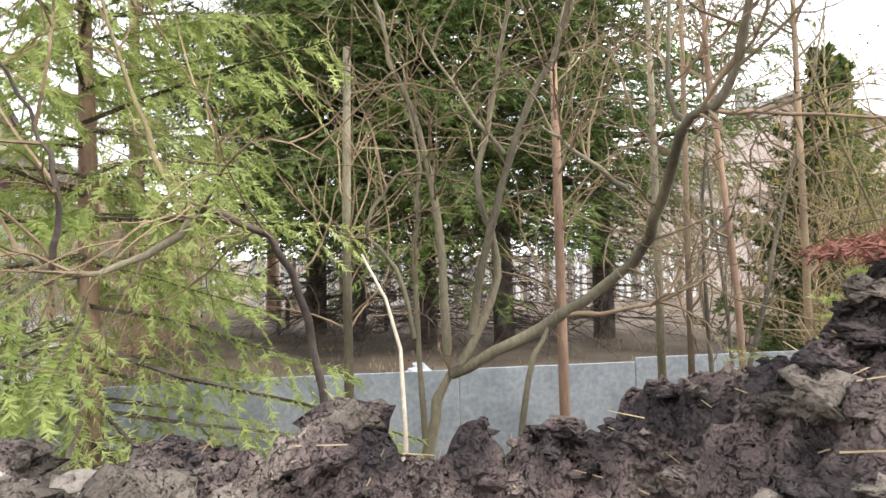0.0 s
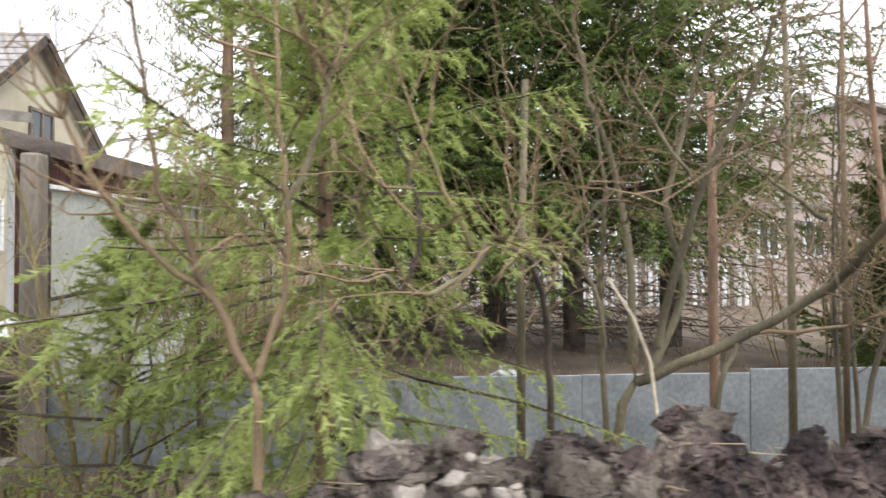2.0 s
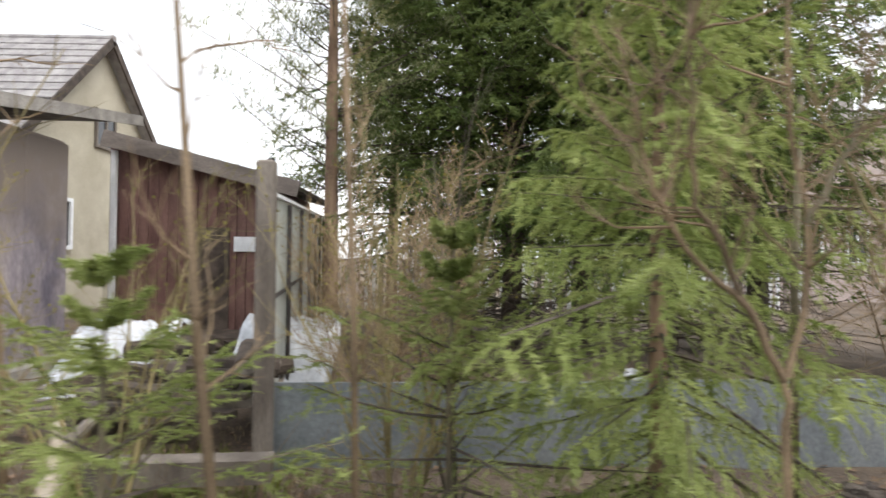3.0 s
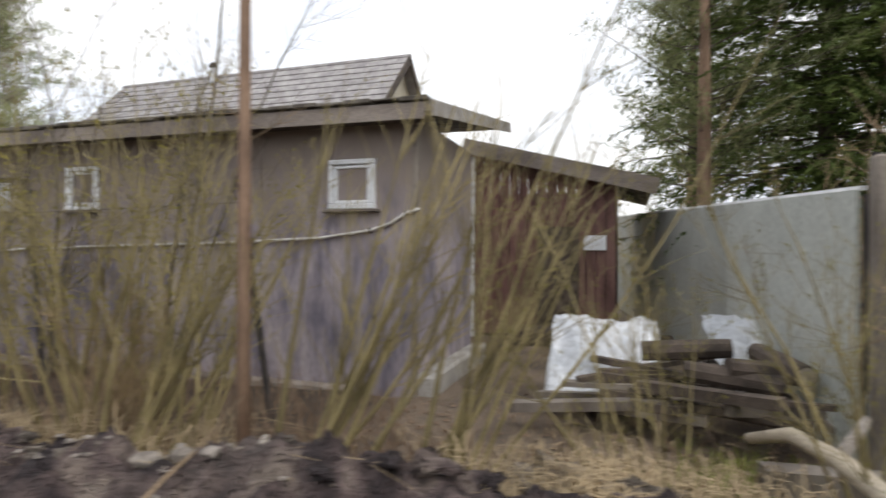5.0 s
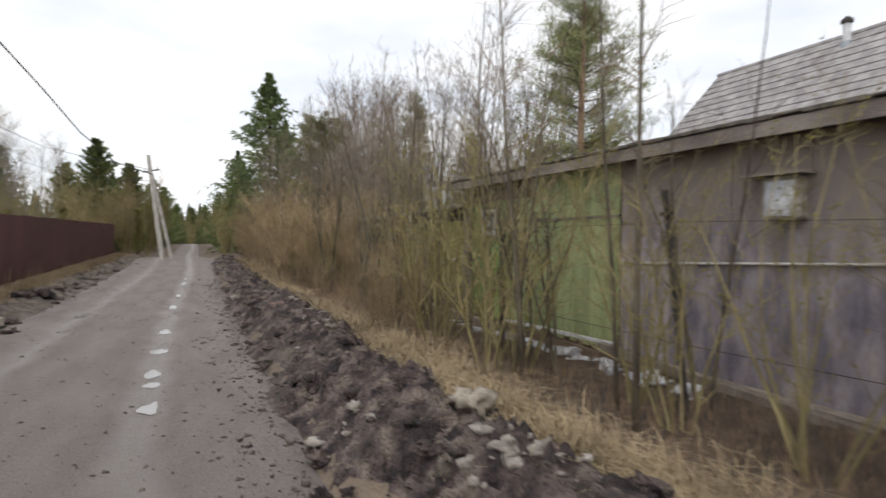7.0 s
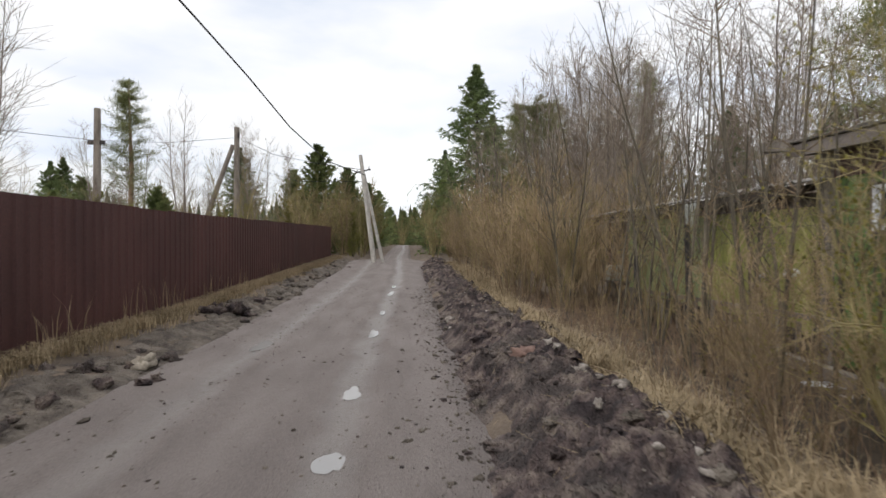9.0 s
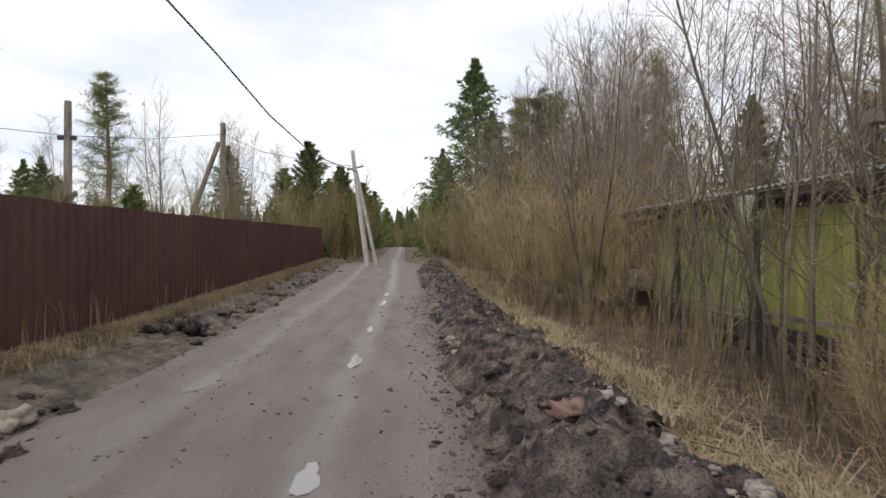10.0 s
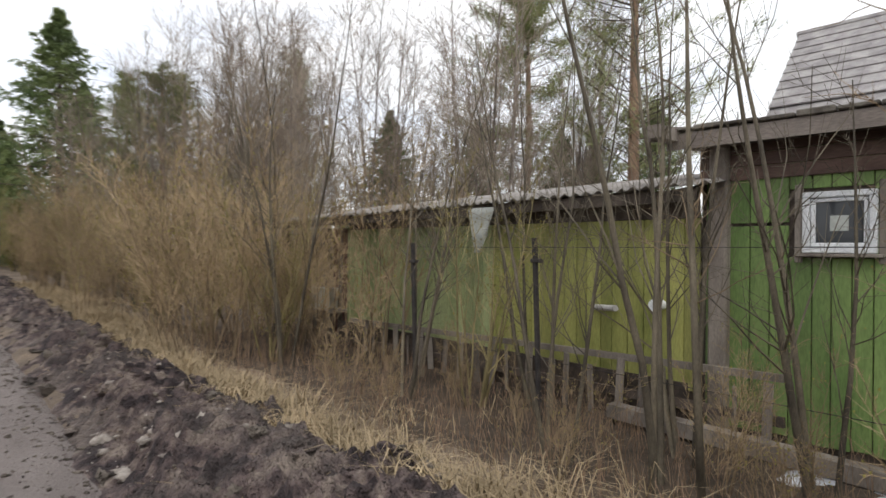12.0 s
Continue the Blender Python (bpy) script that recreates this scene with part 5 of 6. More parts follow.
def plant_kind(name, seed, mats, **kw):
    s, t, u = bare_plant(seed, **kw)
    out = [("stem", b.mesh("stem", mats[0], True)) for b in s]
    out += [(n, b.mesh(n, m)) for n, b, m in (("twig_spray", t, mats[1]), ("bud_spray", u, mats[2])) if b.v]
    return out


def plant(name, kinds, label, category, group, x, y, z, rz=0, scale=1.0, lean=(0, 0)):
    ob = new(name)
    ob.matrix_basis = pose(x, y, z, lean[0], lean[1], rz) @ Matrix.Scale(scale, 4)
    tagged(ob, label, category, group)
    for n, me in kinds:
        o = new(n, me)
        o.parent = ob
        if n in ("twig_spray", "bud_spray", "bough_spray", "crown"):
            o["kind"] = "stuff"
    return ob


WB = (M_BARK_W, M_BARK_W, M_BUD)
BB = (M_BARK_B, M_BARK_T, M_BUD)
GB_ = (M_BARK_A, M_BARK_A, M_BUD)
willow = [plant_kind("willow", 11 + i, WB, stems=7, height=3.3, spread=0.42, radius=0.021, sides=5, twigs=15, sub=4, buds=0.55) for i in range(4)]
thicket = [plant_kind("thicket", 31 + i, BB, stems=8, height=3.1, spread=0.34, radius=0.012, sides=4, twigs=18, sub=5, buds=0.2, base=0.4, thin=1.35) for i in range(4)]
alder = [plant_kind("alder", 51 + i, GB_, stems=3, height=5.4, spread=0.22, radius=0.036, sides=6, twigs=16, sub=4, wander=0.05, thin=1.2) for i in range(4)]
tall = [plant_kind("birch", 71 + i, (M_BIRCH, M_TWIG_P, M_BUD), stems=3, height=9.5, spread=0.15, radius=0.065, sides=5, twigs=38, sub=5, wander=0.035, lift=0.05, base=0.5, thin=3.0) for i in range(4)]

W_LAB = "leafless willow bush with thin olive-brown stems in dead grass"
T_LAB = "dense leafless brown thicket bush on the ditch bank"
A_LAB = "bare young alder with slim grey-green stems"
B_LAB = "tall bare birch with pale thin stems"


def put(kinds, name, label, cat, group, spots):
    for x, y, sc in spots:
        plant(name, rng.choice(kinds), label, cat, group, x, y, field(x, y), rng.uniform(0, 360), sc, (rng.uniform(-4, 4), rng.uniform(-4, 4)))


# along the ditch by the purple and green sheds
spots = []
for i in range(11):
    spots.append((rng.uniform(3.0, 4.7), 10.2 + 10.0 * ((i + rng.random()) / 11) ** 0.55, rng.uniform(0.75, 1.15)))
put(willow, "willow_bush", W_LAB, "bush", "willows along the ditch", spots + [(3.2, 11.3, 0.9), (3.6, 10.7, 0.85), (3.9, 12.0, 0.95)])
put(willow, "willow_bush", W_LAB, "bush", "willows along the ditch", [(2.6 + 1.9 * rng.random(), y, rng.uniform(0.8, 1.2)) for y in (25.5, 29, 31, 32.4, 34, 36, 38.5, 41, 44)])
put(thicket, "thicket_bush", T_LAB, "bush", "thicket along the ditch", [(rng.uniform(2.3, 5.1), rng.uniform(27.5, 48), rng.uniform(0.85, 1.45)) for i in range(48)])
put(thicket, "thicket_bush", T_LAB, "bush", "thicket along the ditch", [(rng.uniform(2.5, 4.6), rng.uniform(22, 26), rng.uniform(0.3, 0.5)) for i in range(6)])
put(thicket, "thicket_bush", T_LAB, "bush", "thicket along the ditch", [(rng.uniform(3.0, 4.4), rng.uniform(10.2, 16), rng.uniform(0.3, 0.5)) for i in range(5)])
put(alder, "alder_sapling", A_LAB, "sapling", "alder saplings", [(3.6 + 1.6 * rng.random(), 12.5 + 1.6 * i, rng.uniform(0.75, 1.1)) for i in range(6)])
put(thicket, "thicket_bush", T_LAB, "bush", "thicket along the ditch", [(2.6, 20.3, 0.6), (3.0, 21.1, 0.65), (2.5, 19.4, 0.55), (3.3, 19.9, 0.7), (3.5, 20.8, 0.6)])
put(alder, "alder_sapling", A_LAB, "sapling", "alder saplings", [(4.42, 22.1, 1.0), (3.71, 22.99, 0.95), (4.59, 23.14, 0.9), (4.78, 24.82, 0.85), (3.5, 23.7, 0.7), (3.9, 26.2, 0.9), (4.9, 27.1, 0.8), (3.6, 28.5, 1.0), (4.4, 19.6, 0.8), (3.9, 17.6, 0.8), (3.4, 13.1, 0.75),
                                                                    (4.6, 31, 1.2), (3.2, 33, 1.1), (5.0, 35, 1.3), (3.8, 38, 1.3), (3.0, 42, 1.3), (4.6, 45, 1.4)])
# behind the sheds and further down the lane
put(tall, "birch_tree", B_LAB, "tree", "birches behind the sheds", [(rng.uniform(8.6, 17), rng.uniform(26, 50), rng.uniform(0.75, 1.2)) for i in range(26)] + [(rng.uniform(5.5, 9), rng.uniform(33, 58), rng.uniform(0.75, 1.1)) for i in range(16)] + [(rng.uniform(6.2, 12), rng.uniform(36, 56), rng.uniform(0.9, 1.25)) for i in range(18)])
put(thicket, "thicket_bush", T_LAB, "bush", "thicket down the lane", [(rng.uniform(2.0, 9), rng.uniform(48, 80), rng.uniform(1.1, 1.9)) for i in range(20)] + [(rng.uniform(-9, -2.6), rng.uniform(50, 80), rng.uniform(1.2, 2.0)) for i in range(22)])
put(tall, "birch_tree", B_LAB, "tree", "birches behind the fence", [(rng.uniform(-30, -6), rng.uniform(40, 75), rng.uniform(0.6, 0.95)) for i in range(20)] + [(-7.5, 24, 0.8), (-8.8, 27.5, 0.85)])
put(willow, "willow_bush", W_LAB, "bush", "bushes down the lane", [(rng.uniform(-6, -2.8), rng.uniform(49, 75), rng.uniform(1.2, 1.8)) for i in range(16)] + [(rng.uniform(1.6, 4), rng.uniform(46, 80), rng.uniform(1.0, 1.6)) for i in range(14)] + [(rng.uniform(-4, 3), rng.uniform(103, 112), 1.6) for i in range(8)])
put(willow, "willow_bush", W_LAB, "bush", "bushes behind the fence", [(rng.uniform(-16, -5.5), rng.uniform(30, 60), rng.uniform(1.0, 1.5)) for i in range(14)])

# olive stems leaning over the bank at the end of the purple shed
stem_list, t = [], Buf()
rg = random.Random(3)
for i in range(15):
    d = Vector((rg.uniform(-0.25, 0.15), rg.uniform(-1.0, -0.15), rg.uniform(0.9, 1.4)))
    pts = limb(rg, Vector((rg.uniform(-0.15, 0.25), rg.uniform(-0.15, 0.25), -0.2)), d, rg.uniform(1.9, 3.2), 9, 0.035, 0.015)
    r = rg.uniform(0.012, 0.023)
    stem_list.append(Buf().tube(pts, [r * (1 - 0.085 * k) for k in range(10)], 6, False))
    for k in range(12):
        p, dd = along(pts, rg.uniform(0.35, 0.98))
        t.tube(limb(rg, p, side_way(rg, dd, 0.6), rg.uniform(0.2, 0.6), 4, 0.1, 0.05), [0.004, 0.0035, 0.003, 0.002, 0.001], 3, False)
o = thing("leaning_willow", "willow clump of olive stems leaning over the soil bank", "bush", at=(3.0, 9.4, 0.0))
for sb in stem_list:
    part("stem", sb, M_BARK_W, o, smooth=True)
part("twig_spray", t, M_BARK_W, o)["kind"] = "stuff"
copy_thing(o, pose(3.35, 8.75, -0.05, 0, 0, 25))
copy_thing(o, pose(2.95, 10.6, -0.05, 0, 0, 12) @ Matrix.Scale(0.85, 4))


def trunk_tree(name, label, pts, radii, material, twigs, seed, reach=0.7):
    rg = random.Random(seed)
    o = thing(name, label, "sapling", "slim bare trunks")
    pts = [Vector(p) for p in pts]
    part("trunk", Buf().tube(pts, radii, 9), material, o, smooth=True)
    t = Buf()
    for k in range(twigs):
        q = rg.uniform(0.35, 0.98)
        p, dd = along(pts, q)
        tw = limb(rg, p, side_way(rg, dd, rg.uniform(0.6, 1.3)), reach * rg.uniform(0.4, 1.2), 6, 0.14, 0.04)
        t.tube(tw, [0.006 - 0.0008 * j for j in range(7)], 4, False)
        for _ in range(4):
            p2, d2 = along(tw, rg.uniform(0.2, 0.95))
            t.tube(limb(rg, p2, side_way(rg, d2, rg.uniform(0.5, 1.1)), reach * rg.uniform(0.15, 0.45), 4, 0.18, 0.04), [0.003, 0.0025, 0.002, 0.0015, 0.001], 3, False)
    part("twig_spray", t, M_BARK_B, o)["kind"] = "stuff"
    return o


trunk_tree("pine_sapling", "slim orange-barked dead pine trunk by the bank", [(2.95, 9.75, -0.2), (2.9, 9.72, 1.2), (2.84, 9.68, 2.6), (2.8, 9.6, 4.2)], [0.04, 0.036, 0.03, 0.012], M_BARK_O, 10, 5)
trunk_tree("pine_sapling", "slim orange-barked dead pine trunk behind the peat heap", [(3.75, 2.07, -0.2), (3.75, 2.08, 0.8), (3.74, 2.09, 1.6), (3.73, 2.10, 2.12)], [0.028, 0.025, 0.022, 0.017], M_BARK_O, 22, 6)
trunk_tree("bare_sapling", "grey bare stem behind the edging", [(4.2, 1.36, -0.2), (4.18, 1.38, 1.2), (4.2, 1.40, 2.9)], [0.026, 0.022, 0.014], M_BARK_G, 18, 8)
trunk_tree("pine_sapling", "slim orange-barked pine trunk beside the peat heap", [(3.45, 1.30, -0.2), (3.42, 1.38, 1.0), (3.4, 1.5, 2.0), (3.4, 1.55, 3.0)], [0.017, 0.015, 0.012, 0.006], M_BARK_O, 16, 9)
trunk_tree("bare_sapling", "grey bare stem beside the peat heap", [(3.5, 1.55, -0.2), (3.5, 1.56, 1.2), (3.52, 1.55, 3.0)], [0.016, 0.014, 0.007], M_BARK_B, 14, 10)
trunk_tree("bare_sapling", "grey bare stem beside the peat heap", [(3.4, 1.05, -0.2), (3.4, 1.07, 1.2), (3.42, 1.1, 3.2)], [0.018, 0.015, 0.007], M_BARK_B, 22, 12)
trunk_tree("bare_sapling", "pale bare stem in front of the dark spruces", [(3.66, 3.12, -0.2), (3.66, 3.12, 1.2), (3.64, 3.10, 2.15)], [0.024, 0.021, 0.018], M_BARK_G, 20, 13)
ALDER_LAB = "dark bare alder stem in the ditch by the shed"
for i, (x, y, lx, ly, r) in enumerate(((3.2, 15.15, 0.06, 0.1, 0.032), (3.5, 15.7, -0.12, 0.2, 0.024), (3.25, 16.9, -0.10, 0.45, 0.034), (3.3, 17.2, 0.3, -0.1, 0.02), (3.3, 21.2, -0.2, 0.3, 0.03), (3.0, 20.4, 0.2, -0.1, 0.022), (3.6, 22.6, 0.15, 0.25, 0.03))):
    trunk_tree("bare_sapling", ALDER_LAB, [(x, y, -0.3), (x + lx * 0.2, y + ly * 0.3, 1.0), (x + lx * 0.8, y + ly * 0.7, 2.4), (x + lx * 1.3, y + ly, 4.4)], [r, r * 0.85, r * 0.6, r * 0.2], M_BARK_A, 20, 50 + i)
trunk_tree("bare_sapling", "thin brown sapling at the edge of the bank", [(2.3, 5.6, 0.1), (2.3, 5.7, 1.0), (2.35, 5.85, 2.6)], [0.018, 0.015, 0.006], M_BARK_B, 12, 16, 0.5)
trunk_tree("bare_sapling", "thin brown sapling at the edge of the bank", [(2.7, 5.3, 0.0), (2.7, 5.32, 1.0), (2.72, 5.4, 2.8)], [0.016, 0.013, 0.006], M_BARK_B, 12, 17, 0.5)
trunk_tree("bare_sapling", "thin brown sapling before the gate post", [(2.8, 6.6, 0.0), (2.8, 6.65, 1.0), (2.85, 6.85, 2.8)], [0.02, 0.017, 0.006], M_BARK_B, 14, 18, 0.5)

# shrubs at the start: crooked limbs from forked bases


def bent(pts, rg, wob=0.005):
    """A smooth crooked line through a few points."""
    pts, fine = [Vector(p) for p in pts], []
    for k in range(len(pts) - 1):
        a, c = pts[k], pts[k + 1]
        pa, pc = pts[max(k - 1, 0)], pts[min(k + 2, len(pts) - 1)]
        for q in (0, 0.25, 0.5, 0.75):
            q2, q3 = q * q, q * q * q
            p = 0.5 * ((2 * a) + (c - pa) * q + (2 * pa - 5 * a + 4 * c - pc) * q2 + (3 * a - pa - 3 * c + pc) * q3)
            fine.append(p + (Vector((rg.gauss(0, wob), rg.gauss(0, wob), rg.gauss(0, wob))) if fine else Vector()))
    return fine + [pts[-1]]


def crook(shrub, twigs, rg, material, r, *pts, shoots=9, reach=0.55, upright=0.02):
    """One bent limb of a shrub, and its twigs."""
    fine = bent(pts, rg)
    n = len(fine)
    part("limb", Buf().tube(fine, [r * (1 - 0.68 * k / n) * rg.uniform(0.92, 1.08) for k in range(n)], 8, False), material, shrub, smooth=True)
    for k in range(shoots):
        p, dd = along(fine, rg.uniform(0.3, 1.0))
        l = reach * rg.uniform(0.35, 1.2)
        tw = limb(rg, p, side_way(rg, dd, rg.uniform(0.5, 1.3)), l, 7, 0.2, upright)
        twigs.tube(tw, [0.0046 - 0.0005 * j for j in range(8)], 4, False)
        for _ in range(4):
            p2, d2 = along(tw, rg.uniform(0.2, 0.95))
            twigs.tube(limb(rg, p2, side_way(rg, d2, rg.uniform(0.5, 1.2)), l * rg.uniform(0.25, 0.6), 4, 0.22, upright), [0.0024, 0.0021, 0.0018, 0.0014, 0.001], 3, False)


shrub = thing("crooked_shrub", "crooked bare shrub with arching olive limbs behind the peat heap", "bush")
rg, tb = random.Random(21), Buf()
crook(shrub, tb, rg, M_BARK_G, 0.030, (3.29, 2.79, 0.25), (3.28, 2.73, 0.59), (3.27, 2.67, 0.70), shoots=2)
crook(shrub, tb, rg, M_BARK_G, 0.024, (3.27, 2.67, 0.70), (3.11, 2.34, 0.90), (2.94, 2.10, 1.09), (2.74, 2.06, 1.27), (2.44, 2.13, 1.48), (2.34, 2.06, 1.57), (2.20, 2.06, 1.85), shoots=16)
crook(shrub, tb, rg, M_BARK_G, 0.019, (3.24, 2.64, 0.74), (3.22, 2.48, 1.08), (3.22, 2.56, 1.42), (3.21, 2.50, 1.73), (3.13, 2.42, 2.2), shoots=12)
crook(shrub, tb, rg, M_BARK_G, 0.019, (3.26, 2.69, 0.78), (3.25, 2.71, 1.25), (3.25, 2.78, 1.68), (3.24, 2.89, 1.94), (3.17, 2.98, 2.3), shoots=12)
crook(shrub, tb, rg, M_BARK_G, 0.019, (3.23, 2.59, 0.86), (3.17, 2.53, 1.24), (3.11, 2.41, 1.64), (3.04, 2.27, 1.96), (2.97, 2.23, 2.2), shoots=12)
crook(shrub, tb, rg, M_BARK_G, 0.011, (3.25, 2.82, 0.85), (3.20, 2.89, 1.12), (3.15, 2.99, 1.28), (3.15, 2.90, 1.44), (3.14, 2.83, 1.53), shoots=6)
crook(shrub, tb, rg, M_BARK_G, 0.014, (3.35, 2.78, 0.40), (3.34, 2.81, 1.11), (3.34, 2.79, 1.53), (3.34, 2.84, 1.95))
crook(shrub, tb, rg, M_BARK_B, 0.009, (3.06, 2.27, 0.94), (2.89, 2.02, 0.99), (2.78, 1.89, 1.08), shoots=5)
crook(shrub, tb, rg, M_BARK_B, 0.008, (2.44, 2.11, 1.52), (2.47, 1.91, 1.54), (2.44, 1.52, 1.52), shoots=6)
crook(shrub, tb, rg, M_BARK_G, 0.010, (3.11, 2.47, 1.55), (3.12, 2.62, 1.75), (3.13, 2.77, 2.01))
crook(shrub, tb, rg, M_BARK_G, 0.010, (2.89, 2.09, 1.39), (2.90, 2.28, 1.54), (2.95, 2.37, 1.62), shoots=6)
crook(shrub, tb, rg, M_BARK_G, 0.010, (2.45, 2.11, 1.51), (2.49, 2.13, 1.60), (2.48, 2.13, 1.95), shoots=6)
crook(shrub, tb, rg, M_BARK_G, 0.014, (3.07, 2.46, 0.35), (3.07, 2.38, 0.81), (3.09, 2.26, 0.93), shoots=2)
part("twig_spray", tb, M_BARK_B, shrub)["kind"] = "stuff"

arch = thing("arching_shrub", "bare shrub whose dark limb arches over and droops into a hook", "bush")
rg, tb = random.Random(22), Buf()
crook(arch, tb, rg, M_BARK_S, 0.016, (3.02, 3.10, 0.30), (2.87, 3.15, 0.88), (2.72, 3.22, 1.19), (2.60, 3.34, 1.30), (2.55, 3.40, 1.30), shoots=10)
crook(arch, tb, rg, M_BARK_G, 0.012, (2.55, 3.40, 1.30), (2.51, 3.45, 1.22), (2.43, 3.55, 1.16), (2.37, 3.65, 1.15), (2.36, 3.74, 1.23), shoots=5)
crook(arch, tb, rg, M_BARK_S, 0.008, (2.37, 3.66, 1.15), (2.32, 3.61, 1.29), (2.29, 3.63, 1.45), (2.25, 3.69, 1.60), shoots=4)
crook(arch, tb, rg, M_BARK_W, 0.010, (2.59, 3.45, 1.28), (2.64, 3.57, 1.54), (2.70, 3.71, 1.94), shoots=4)
part("twig_spray", tb, M_BARK_B, arch)["kind"] = "stuff"

vee = thing("forked_sapling", "dark forked sapling with upright pruned shoots beside the young spruce", "sapling")
rg, tb = random.Random(23), Buf()
crook(vee, tb, rg, M_BARK_B, 0.017, (2.30, 4.03, 0.15), (2.29, 4.03, 0.74), (2.29, 4.04, 0.93), shoots=2)
crook(vee, tb, rg, M_BARK_B, 0.012, (2.29, 4.04, 0.93), (2.29, 4.14, 1.12), (2.29, 4.22, 1.30), (2.29, 4.30, 1.48), (2.26, 4.32, 1.73), (2.22, 4.35, 2.05), shoots=16, reach=0.42, upright=0.16)
crook(vee, tb, rg, M_BARK_B, 0.011, (2.29, 4.03, 0.94), (2.31, 3.97, 1.15), (2.31, 3.96, 1.38), (2.33, 3.99, 1.64), (2.34, 4.00, 2.1), shoots=8, upright=0.10)
crook(vee, tb, rg, M_BARK_G, 0.010, (2.31, 3.96, 1.38), (2.28, 3.88, 1.55), (2.25, 3.83, 1.75), shoots=5, upright=0.12)
crook(vee, tb, rg, M_BARK_B, 0.010, (2.29, 4.15, 1.14), (2.27, 4.33, 1.30), (2.22, 4.46, 1.52), (2.20, 4.50, 1.70), shoots=14, reach=0.4, upright=0.18)
part("twig_spray", tb, M_BARK_B, vee)["kind"] = "stuff"
st = Buf()
st.tube([(2.55, 2.86, 0.45), (2.57, 2.86, 0.69), (2.62, 2.87, 0.91), (2.66, 2.91, 1.05), (2.71, 2.98, 1.18)], [0.007, 0.0065, 0.006, 0.005, 0.0035], 6)
whole("peeled_stick", st, M_STICK, "pale peeled stick standing in the peat", "stick", smooth=True)
for x, y, l, a in ((1.8, 8.7, 0.9, 160), (2.0, 9.3, 1.1, 15), (1.7, 19.6, 0.7, 30), (1.85, 21.4, 0.6, 140)):
    z = bank_top(x, y) + 0.10
    d = Vector((math.cos(radians(a)), math.sin(radians(a)), 0.25)) * l / 2
    whole("dead_stick", Buf().tube(limb(rg, Vector((x, y, z)) - d, d, l, 5, 0.08, 0), [0.008, 0.008, 0.007, 0.006, 0.005, 0.003], 5), M_STICK if l < 0.6 else M_BARK_B, "broken dry stick lying on the soil bank", "stick", "sticks on the bank", smooth=True)


